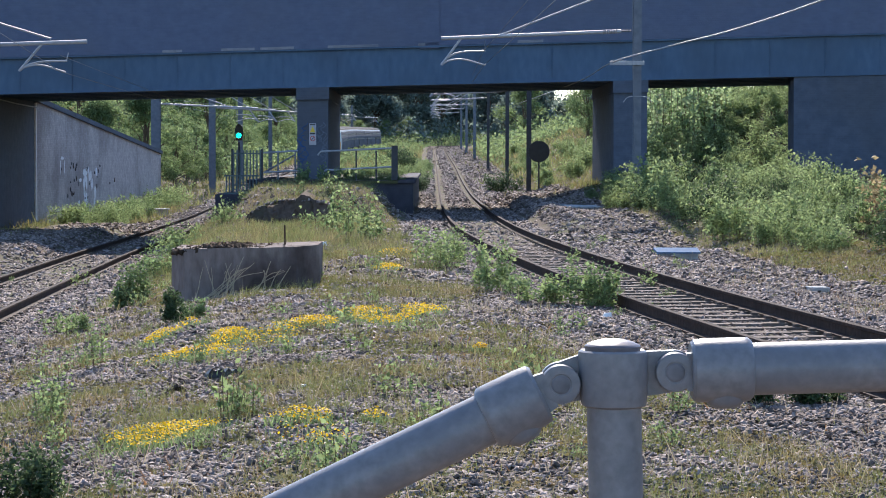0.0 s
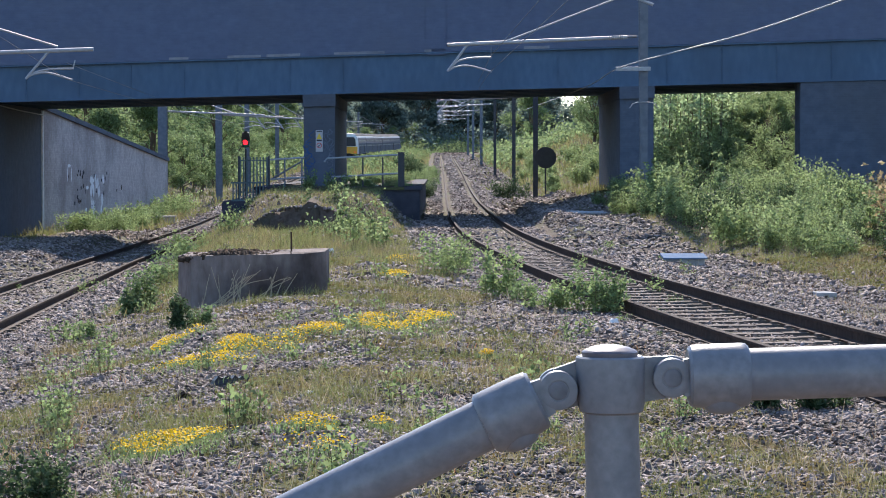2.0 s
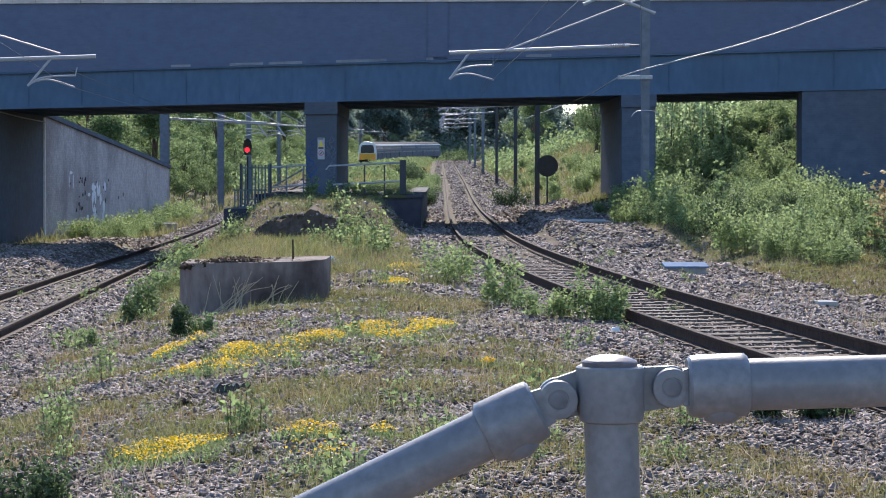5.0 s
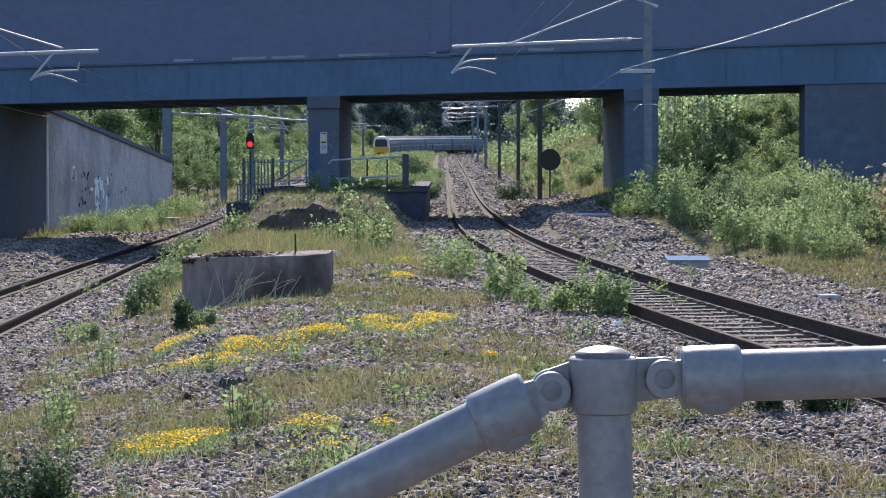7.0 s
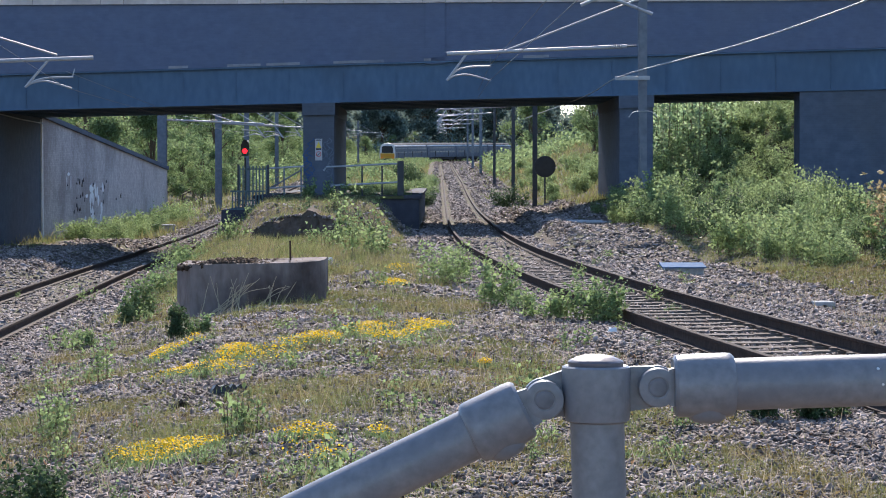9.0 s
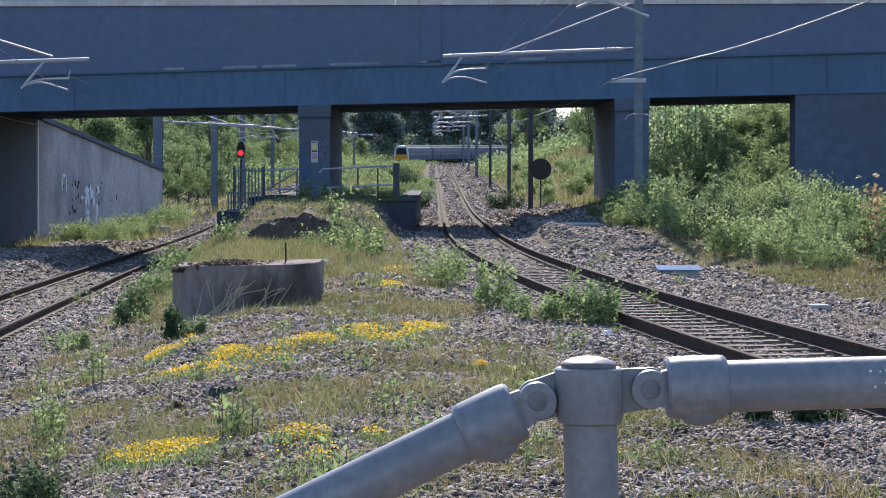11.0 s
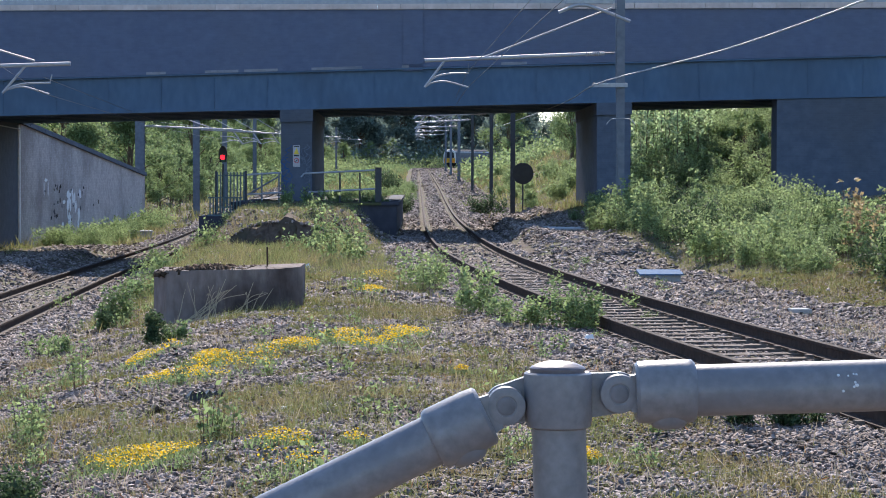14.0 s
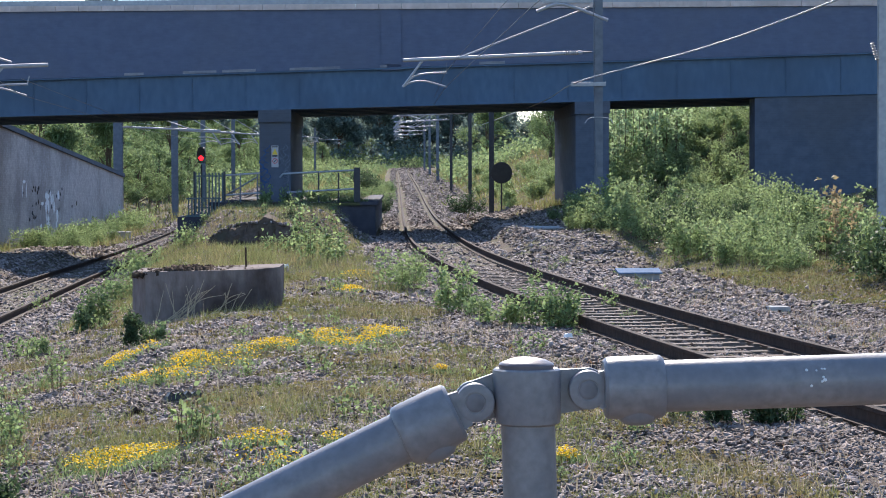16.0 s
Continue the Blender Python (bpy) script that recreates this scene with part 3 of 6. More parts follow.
        mark(y, random.uniform(-0.2, 1.5), random.uniform(0.04, 0.12), random.uniform(0.04, 0.13), 0.016 + 0.0004 * k, SOOT_BRICK if k % 3 else RUST, "spalled_brick", "dark spalled brick")
    return br


build_bridge()

# ---- old platform with its fences ----


def build_platform():
    pf = empty("island_platform", pose(0, 0, 0), "disused island platform with dark brick end walls", "platform", kind="structure")
    bm = B()
    box(bm, -6.13, -0.64, 75.6, 112.0, -1.5, 0.88)
    part("platform_body", bm, SOOT_BRICK, pf, "dark brick platform wall")
    for x0, x1 in ((-6.18, -5.6), (-1.15, -0.55)):
        bm = B()
        box(bm, x0, x1, 75.5, 112.0, 0.88, 1.0, 0.02)
        part("platform_edge", bm, SOOT_BRICK, pf, "worn stone platform edge")
    bm = B()
    box(bm, -5.6, -1.15, 75.5, 112.0, 0.88, 0.97)
    part("platform_top", bm, EARTH, pf, "overgrown earth on the platform")
    bm = B()
    box(bm, -7.2, -6.2, 75.1, 107.0, -2.0, 0.52, 0.02)
    part("low_wall", bm, SOOT_BRICK, pf)
    # tubular railing beside the pier
    f = empty("platform_railing", pose(0, 75.55, 1.0) @ Matrix.Scale(0.889, 4), "grey tubular steel railing on the platform end", "railing")
    for z in (1.06, 0.36):
        bm = B()
        tube(bm, [(-4.3 if z > 1 else -4.1, 0, z - 0.14), (-4.18 if z > 1 else -4.0, 0, z), (-1.5, 0, z + 0.13)], 0.034, 8)
        part("rail", bm, GALV_FAR, f, smooth=True)
    for x in (-2.85, -2.1):
        bm = B()
        tube(bm, [(x, 0.02, -0.02), (x, 0.02, 1.1)], 0.03, 8)
        part("post", bm, DARK_STEEL, f)
    p = empty("fence_post", pose(-1.25, 75.6, 1.0) @ Matrix.Scale(0.889, 4), "thick dark square timber post at the railing's end", "post")
    bm = B()
    box(bm, -0.12, 0.12, -0.12, 0.12, -0.02, 1.26, 0.02)
    part("shaft", bm, DARK_STEEL, p)
    bm = B()
    box(bm, -0.13, 0.13, -0.13, 0.13, 1.26, 1.29)
    part("cap", bm, DARK_STEEL, p)
    # slatted gate fence
    g = empty("slatted_fence", pose(-6.2, 76.1, 0.52) @ Matrix.Scale(0.889, 4), "grey weathered slatted steel fence", "fence")
    for i in range(9):
        bm = B()
        box(bm, -0.55 + i * 0.125, -0.50 + i * 0.125, -0.02, 0.02, 0.15, 1.65)
        part("slat", bm, FENCE_GREEN, g)
    for z in (0.3, 1.5):
        bm = B()
        box(bm, -0.58, 0.55, 0.02, 0.06, z, z + 0.05)
        part("cross_rail", bm, FENCE_GREEN, g)
    for x in (-0.58, 0.55):
        bm = B()
        box(bm, x - 0.04, x + 0.04, -0.03, 0.05, 0, 1.7)
        part("post", bm, DARK_STEEL, g)
    g2 = empty("slatted_fence", pose(-6.32, 75.35, 0.52) @ Matrix.Scale(0.889, 4), "low grey slatted steel fence on the platform's lower wall", "fence")
    for i in range(10):
        bm = B()
        box(bm, -0.62 + i * 0.125, -0.57 + i * 0.125, -0.02, 0.02, 0.0, 0.68)
        part("slat", bm, FENCE_GREEN, g2)
    for z in (0.0, 0.66):
        bm = B()
        box(bm, -0.68, 0.62, -0.03, 0.03, z, z + 0.06)
        part("cross_rail", bm, FENCE_GREEN, g2)
    # braced railing between gate and pier
    h = empty("braced_railing", pose(-5.6, 76.45, 1.0) @ Matrix.Scale(0.889, 4), "grey tubular railing with a slanting brace", "railing")
    for z in (1.05, 0.3):
        bm = B()
        tube(bm, [(-0.25, 0, z - 0.05), (1.2, 0, z + 0.04)], 0.034, 8)
        part("rail", bm, GALV_FAR, h, smooth=True)
    bm = B()
    tube(bm, [(-0.1, 0.03, 0.25), (1.1, 0.03, 0.95)], 0.03, 8)
    part("brace", bm, MAST_GREY, h, smooth=True)
    for x in (-0.2, 0.45, 1.1):
        bm = B()
        tube(bm, [(x, 0, -0.02), (x, 0, 1.1)], 0.03, 8)
        part("post", bm, MAST_GREY, h, smooth=True)
    # warning notices on the pier
    s = empty("warning_notice", pose(-4.23, face_y(-4.23) - 0.13, 2.19) @ Matrix.Scale(0.889, 4), "tall white notice with a yellow triangle and a prohibition ring", "sign")
    bm = B()
    box(bm, -0.14, 0.14, -0.015, 0.02, 0.0, 0.86, 0.004)
    part("board", bm, NOTICE, s)
    bm = B()
    prism(bm, [(-0.11, -0.02, 0.5), (0.11, -0.02, 0.5), (0.0, -0.02, 0.76)], [(-0.11, -0.016, 0.5), (0.11, -0.016, 0.5), (0.0, -0.016, 0.76)])
    part("triangle", bm, SIGN_YELLOW, s)
    for z0, z1 in ((0.42, 0.48), (0.79, 0.83)):
        bm = B()
        box(bm, -0.105, 0.105, -0.02, -0.016, z0, z1)
        part("text_bar", bm, SIGN_BLACK, s)
    bm = B()
    turned(bm, [(0, 0.105), (0.005, 0.105)], (0, -1, 0), (0, -0.016, 0.25), 24)
    part("ring", bm, SIGN_RED, s)
    bm = B()
    turned(bm, [(0, 0.08), (0.004, 0.08)], (0, -1, 0), (0, -0.0225, 0.25), 24)
    part("ring_field", bm, NOTICE, s)
    bm = B()
    tube(bm, [(-0.05, -0.028, 0.2), (0.05, -0.028, 0.3)], 0.014, 6)
    part("ring_bar", bm, SIGN_BLACK, s)
    # sprayed paint, unreadable, on the pier
    random.seed(9)
    for mt, lab, xa, xb, n in ((BLUE_PAINT, "faded blue sprayed paint", -4.72, -4.4, 12), (SPRAY, "pale sprayed scrawl", -4.02, -3.75, 12)):
        t = empty("sprayed_paint", pose(0, 0, 0), lab + " on the dark pier", "graffiti")
        for k in range(n):
            x, z = random.uniform(xa, xb), random.uniform(1.7, 2.9)
            bm = B()
            pts = [(x + 0.09 * math.sin(j * 1.1 + k), face_y(x) - 0.106, z + (j - 3) * random.uniform(0.03, 0.09)) for j in range(6)]
            tube(bm, bent(pts, 3), 0.013, 5)
            part("stroke", bm, mt, t)


build_platform()

# ---- platform end under the camera, and the tubular handrail ----


def build_handrail():
    bm = B()
    box(bm, -3.2, 3.0, -12.0, 2.6, -0.4, 0.45, 0.02)
    thing("near_platform", bm, CONCRETE, "worn concrete platform end", "platform", kind="structure")
    h = empty("handrail", pose(0.1400, 1.93, 0.45), "galvanised tubular handrail with swivel clamp fittings", "handrail")
    Z0 = -0.45
    bm = B()
    turned(bm, [(0, 0.0232), (1.075, 0.0232)], (0, 0, 1), (0, 0, 0), 40)
    part("post", bm, GALV, h, smooth=True)
    bm = B()
    turned(bm, [(1.069, 0.0246), (1.0705, 0.0272), (1.076, 0.0284), (1.095, 0.0288), (1.112, 0.0294), (1.1158, 0.0290), (1.1172, 0.0270), (1.1165, 0.0250)], (0, 0, 1), (0, 0, 0), 48)
    head = part("clamp_head", bm, GALV, h, "cast clamp on top of the post", smooth=True)
    bm = B()
    turned(bm, [(1.110, 0.0236), (1.1180, 0.0236), (1.1182, 0.0238), (1.1204, 0.0238), (1.1216, 0.0226), (1.1226, 0.0205), (1.1246, 0.0160), (1.1260, 0.0100), (1.1266, 0.0050), (1.1268, 0.0005)], (0, 0, 1), (0, 0, 0), 44)
    part("cap", bm, CAP_STEEL, head, "flat brownish end plug", smooth=True)
    for ob in [o for o in h.children_recursive if o.type == "MESH"]:      # the post leans a little
        for v in ob.data.vertices:
            v.co.x -= 0.028 * (v.co.z - 1.0)

    def arm(side, pin, direction, start, reach):
        """An eye lug at pin, a sleeve that starts there, and the tube."""
        p = Vector(pin)
        d = Vector(direction).normalized()
        up = Vector((0, 1, 0)).cross(d).normalized() * (-1 if side > 0 else 1)
        if up.z < 0:
            up = -up
        bm = B()
        # eye plates: outer eye of the sleeve, two cheeks of the head
        turned(bm, [(0, 0.0166), (0.0102, 0.0166), (0.0110, 0.0162), (0.0114, 0.0152), (0.0114, 0.0100), (0.0114, 0.0092), (0.0106, 0.0086)], (0, -1, 0), p + Vector((0, -0.002, 0)), 40)
        a, b = p + d * 0.0095, p + d * 0.028
        near, back = Vector((0, -0.0132, 0)), Vector((0, -0.002, 0))
        prism(bm, [a + up * 0.0155 + near, a - up * 0.0155 + near, b - up * 0.0180 + near, b + up * 0.0180 + near],
              [a + up * 0.0155 + back, a - up * 0.0155 + back, b - up * 0.0180 + back, b + up * 0.0180 + back])
        bmesh.ops.recalc_face_normals(bm, faces=bm.faces)
        part("eye_lug", bm, GALV, h, smooth=True)
        bm = B()
        turned(bm, [(0, 0.0165), (0.0012, 0.0178), (0.009, 0.0178), (0.0095, 0.0165)], (0, 1, 0), p + Vector((0, 0.0005, 0)), 32)
        c = Vector((side * 0.020, 0, p.z + (-0.001 if side > 0 else 0.006)))
        w = (c - p).normalized()
        v = Vector((0, 1, 0)).cross(w).normalized() * 0.0175
        prism(bm, [p + v, p - v, c - v * 1.2, c + v * 1.0], [q + Vector((0, 0.009, 0)) for q in (p + v, p - v, c - v * 1.2, c + v * 1.0)])
        bmesh.ops.recalc_face_normals(bm, faces=bm.faces)
        part("cheek", bm, GALV, head, smooth=True)
        bm = B()
        turned(bm, [(0, 0.0080), (0.0020, 0.0080), (0.0026, 0.0074), (0.0028, 0.0060), (0.0028, 0.0002)], (0, -1, 0), p + Vector((0, -0.0105, 0)), 28)
        part("pin", bm, PIN, h, "dull brownish steel swivel pin", smooth=True)
        s = p + d * start
        bm = B()
        turned(bm, [(-0.0005, 0.0235), (0.002, 0.0262), (0.010, 0.0270), (0.044, 0.0272), (0.0485, 0.0268), (0.0510, 0.0245), (0.0512, 0.0226)], d, s, 44)
        turned(bm, [(0.012, 0.0185), (0.0250, 0.0172), (0.0285, 0.0150), (0.0312, 0.0118), (0.0322, 0.0075)], -up, s + d * 0.028, 24)
        part("sleeve", bm, GALV, h, "cast sleeve with a set-screw boss", smooth=True)
        bm = B()
        turned(bm, [(0.030, 0.0222), (reach, 0.0222)], d, s, 40)
        part("tube", bm, GALV, h, smooth=True)

    r = random.Random(6)
    for k in range(9):
        bm = B()
        x, a = 0.232 + r.uniform(0, 0.022), radians(r.uniform(-5, 40))
        turned(bm, [(0, r.uniform(0.0006, 0.0016)), (0.0005, 0.0004)], (0, -math.cos(a), math.sin(a)), (x, -0.0222 * math.cos(a), 1.5490 + Z0 + 0.03 * (x - 0.049) + 0.0222 * math.sin(a)), 8)
        part("paint_chip", bm, WHITE, h, "white fleck")
    arm(1, (0.0490, 0, 1.5490 + Z0), (1, 0, 0.030), 0.0145, 1.6)
    arm(-1, (-0.0475, 0, 1.5385 + Z0), (-1, 0, -0.485), 0.0185, 0.9)


build_handrail()

# ---- concrete base between the tracks ----


def build_block():
    bk = empty("concrete_block", pose(-2.65, 32.4, -0.22), "broken brown-stained concrete base with rubble on top", "concrete block")
    base = [(-1.09, 0.0), (-0.86, -0.42), (0.72, -0.50), (1.03, -0.12), (1.03, 0.95), (-1.05, 0.95)]
    tops = [0.645, 0.66, 0.69, 0.715, 0.72, 0.66]
    bm = B()
    prism(bm, [(x, y, -0.25) for x, y in base], [(x, y, z) for (x, y), z in zip(base, tops)])
    bmesh.ops.subdivide_edges(bm, edges=bm.edges, cuts=5, use_grid_fill=True)
    for v in bm.verts:
        v.co += noise.noise_vector(v.co * 4.0) * 0.012
    bmesh.ops.triangulate(bm, faces=bm.faces)
    part("body", bm, CONCRETE, bk, smooth=False)
    bm = B()
    tube(bm, [(0.52, 0.25, 0.5), (0.515, 0.25, 0.98)], 0.013, 6)
    part("steel_bar", bm, RUST, bk, "rusty upright reinforcing bar")
    n = 420
    g = np.random.default_rng(3)
    x = g.normal(-0.35, 0.42, n).clip(-1.0, 0.7)
    y = g.uniform(-0.42, 0.9, n)
    z = 0.64 + 0.03 * x + 0.06 * np.exp(-((x + 0.35) / 0.4) ** 2) * g.uniform(0.2, 1, n)
    ob = scattered("rubble", STONE_V, STONE_F, np.stack([x, y, z], -1), g.uniform(0.02, 0.055, (n, 3)), g.uniform(0, 6.3, (n, 3)), SOIL, parent=bk)
    tagged(ob, "loose stones and soil", kind="stuff")


STONE_V = [(-1, -0.8, -0.6), (0.9, -1, -0.5), (1, 0.9, -0.7), (-0.8, 1, -0.6), (-0.7, -0.6, 0.5), (0.8, -0.5, 0.7), (0.5, 0.8, 0.55), (-0.6, 0.5, 0.75)]
STONE_F = [(3, 2, 1, 0), (4, 5, 6, 7), (0, 1, 5, 4), (1, 2, 6, 5), (2, 3, 7, 6), (3, 0, 4, 7)]
build_block()

# ---- overhead line ----


def h_mast(m, x, y, z0, z1, w, flange=0.022, mat=None):
    bm = B()
    h, f, k = w / 2, flange, flange / 2
    plan = [(-h, -h), (h, -h), (h, f - h), (k, f - h), (k, h - f), (h, h - f), (h, h), (-h, h), (-h, h - f), (-k, h - f), (-k, f - h), (-h, f - h)]
    prism(bm, [(x + a, y + b, z0) for a, b in plan], [(x + a, y + b, z1) for a, b in plan])
    part("column", bm, mat or MAST_GREY, m)
    bm = B()
    box(bm, x - w * 0.8, x + w * 0.8, y - w * 0.8, y + w * 0.8, z0 - 0.5, z0 + 0.16, 0.02)
    part("foundation", bm, CONCRETE, m, "concrete footing")


def insulator(m, a, b, r=0.06):
    a, b = Vector(a), Vector(b)
    n = 7
    prof = []
    L = (b - a).length
    for i in range(n):
        prof += [(L * i / n, r * 0.45), (L * (i + 0.45) / n, r), (L * (i + 0.6) / n, r * 0.45)]
    bm = B()
    turned(bm, prof + [(L, r * 0.45)], b - a, a, 10)
    part("insulator", bm, INSULATOR, m, smooth=True)


def near_cantilever(m, mast_x, tip_x, y, dz, s):
    """The near registration arm: s = +1 mast on the right side of the track."""
    def q(x, z):
        return (tip_x + (x - 0.26) * s, y, z + dz)
    end = abs(mast_x - tip_x) + 0.26
    zt = 5.21 + 0.042 * (end - 0.26)
    bm = B()
    tube(bm, [q(0.26, 5.21), q(end - 0.3, 5.21 + 0.042 * (end - 0.56))], 0.055, 10)
    part("boom", bm, BRIGHT, m, "bright cantilever tube", smooth=True)
    insulator(m, q(end - 0.85, zt - 0.035), q(end - 0.4, zt - 0.015), 0.085)
    bm = B()
    tube(bm, [q(end - 0.4, zt - 0.01), q(end - 0.02, zt)], 0.03, 8)
    part("bracket", bm, MAST_GREY, m)
    bm = B()
    tube(bm, [q(1.95, 5.30), q(end - 0.1, 6.75)], 0.028, 8)
    part("stay", bm, BRIGHT, m, smooth=True)
    bm = B()
    tube(bm, [q(0.84, 5.21), q(0.26, 4.44)], 0.035, 8)
    part("strut", bm, BRIGHT, m, smooth=True)
    for pts in (((0.26, 4.44), (0.55, 4.72), (0.95, 4.83), (1.55, 4.85)), ((0.26, 4.44), (0.5, 4.57), (0.9, 4.60), (1.55, 4.43))):
        bm = B()
        tube(bm, bent([q(*p) for p in pts]), 0.026, 8)
        part("registration_arm", bm, BRIGHT, m, smooth=True)
    bm = B()
    tube(bm, [q(1.53, 4.85), q(1.53, 5.15)], 0.014, 6)
    part("dropper", bm, MAST_GREY, m)


def overhead():
    m = empty("overhead_line_mast", pose(0, 0, 0), "grey steel overhead line mast with a bright cantilever arm", "mast", "overhead line masts")
    h_mast(m, 5.97, 66.0, gz(5.97, 66) + 0.0, 9.2, 0.23)
    near_cantilever(m, 5.80, 0.26, 66.0, 0.0, 1)
    bm = B()
    tube(bm, bent([(4.15, 65.9, 6.62), (4.75, 65.9, 6.83), (5.3, 65.9, 6.72), (6.24, 65.9, 6.36)]), 0.05, 8)
    part("upper_arm", bm, BRIGHT, m, smooth=True)
    bm = B()
    box(bm, 4.35, 5.75, 65.88, 66.02, 6.86, 7.02, 0.02)
    part("upper_bracket", bm, GALV_FAR, m)
    bm = B()
    box(bm, 5.15, 6.16, 65.78, 65.86, 4.44, 4.56, 0.01)
    part("feeder_bracket", bm, GALV_FAR, m)
    bm = B()
    tube(bm, [(5.80, 65.79, 7.5), (5.82, 65.79, 4.3), (5.93, 65.79, 0.6)], 0.012, 6)
    part("down_lead", bm, MAST_GREY, m)
    bm = B()
    tube(bm, bent([(5.55, 65.8, 3.36), (5.72, 65.8, 3.52), (6.22, 65.8, 3.52), (6.38, 65.8, 3.36)], 3), 0.012, 6)
    part("clamp_band", bm, GALV_FAR, m)
    m = empty("overhead_line_mast", pose(0, 0, 0), "grey steel overhead line mast with a bright cantilever arm", "mast", "overhead line masts")
    h_mast(m, -13.2, 60.0, gz(-13.2, 60), 8.5, 0.34)
    y = 60.0
    for nm, pts, r in (("boom", [(-12.9, 4.66), (-9.13, 4.79)], 0.055), ("stay", [(-13.1, 5.77), (-10.08, 4.86)], 0.028), ("strut", [(-10.3, 4.75), (-10.93, 4.01)], 0.035),
                       ("registration_arm", [(-10.93, 4.01), (-10.7, 4.17), (-10.3, 4.26), (-9.66, 4.28)], 0.026), ("registration_arm", [(-10.93, 4.01), (-10.75, 4.12), (-10.35, 4.17), (-9.70, 3.98)], 0.026),
                       ("dropper", [(-9.68, 4.28), (-9.62, 4.5)], 0.016)):
        bm = B()
        tube(bm, bent([(a, y, b) for a, b in pts]), r, 8)
        part(nm, bm, BRIGHT, m, smooth=True)
    insulator(m, (-13.1, y, 4.66), (-12.75, y, 4.67), 0.085)
    m = empty("overhead_line_mast", pose(0, 0, 0), "pale grey steel mast behind the bushes", "mast", "overhead line masts")
    h_mast(m, 10.82, 50.0, gz(10.82, 50), 8.5, 0.17, mat=GALV_FAR)
    insulator(m, (10.70, 49.9, 4.35), (10.58, 49.9, 4.75), 0.06)

    def far_mast(x, y, z, s, reach, w, mat, top=7.4):
        m = empty("overhead_line_mast", pose(0, 0, 0), "distant grey overhead line mast with cantilever arms", "mast", "overhead line masts")
        h_mast(m, x, y, gz(x, y), z + top, w, mat=mat)
        near_cantilever(m, x, x + s * reach, y, z + 0.14, -s)

    for y, w in ((105, 0.22), (136, 0.21), (181, 0.21), (236, 0.3), (290, 0.3), (350, 0.3)):
        far_mast(float(at(XR, y)) + 3.35, y, float(at(ZR, y)), -1, 4.6, w, DARK_STEEL if y < 200 else MAST_GREY)
    for y, w in ((133, 0.52), (150, 0.42), (178, 0.36), (216, 0.34), (268, 0.3), (318, 0.3), (372, 0.3)):
        far_mast(-16.2 if y == 133 else float(at(XL, y)) - 3.1, y, float(at(ZL, y)), 1, 6.0 if y == 133 else 4.3, w, MAST_GREY)

    def wire(name, pts, r, mat, label):
        bm = B()
        tube(bm, pts, r, 5)
        thing(name, bm, mat, label, "cable", smooth=True)

    wire("contact_wire", [(3.2, 10, 4.75), (2.3, 38, 4.60), (1.5, 66, 4.43), (1.35, 91, 4.38), (1.2, 136, 4.85), (1.5, 181, 5.7), (1.1, 236, 6.5), (1.4, 290, 7.2), (1.3, 350, 7.9)], 0.007, WIRE_DARK, "thin dark contact wire over the nearer track")
    wire("catenary_wire", [(3.3, 10, 6.3), (2.4, 38, 5.3), (1.5, 66, 4.86), (1.35, 91, 4.50), (1.2, 136, 5.6), (1.5, 181, 6.4), (1.1, 236, 7.2), (1.4, 290, 7.9)], 0.007, WIRE_DARK, "thin dark catenary wire over the nearer track")
    wire("contact_wire", [(-5.5, 10, 4.9), (-8.0, 35, 4.5), (-9.85, 60, 4.0), (-10.2, 90, 3.8), (-10.7, 115, 3.9), (-11.5, 150, 4.3), (-12, 178, 4.9), (-12.3, 216, 5.6), (-12.3, 268, 6.5), (-11.8, 318, 7.3)], 0.007, WIRE_DARK, "thin dark contact wire over the further track")
    wire("catenary_wire", [(-9.85, 60, 4.43), (-10.2, 90, 4.0), (-10.7, 115, 4.4), (-11.5, 150, 5.0), (-12, 178, 5.6), (-12.3, 216, 6.3)], 0.007, WIRE_DARK, "thin catenary wire over the further track")
    wire("feeder_cable", bent([(5.05, 130, 4.9), (5.1, 80, 4.42), (5.22, 66, 4.52), (6.25, 58.5, 4.66), (7.1, 52.5, 4.75), (8.2, 45, 5.05), (10.5, 30, 5.9)], 5), 0.020, CABLE, "pale grey feeder cable hung from the mast bracket")
    wire("earth_cable", [(-15.93, 80.9, 3.92), (-15.93, 86.2, 3.80), (-15.93, 91.3, 3.74)], 0.024, CABLE, "grey cable along the abutment")


overhead()

# ---- signal, disc, boxes and slabs ----


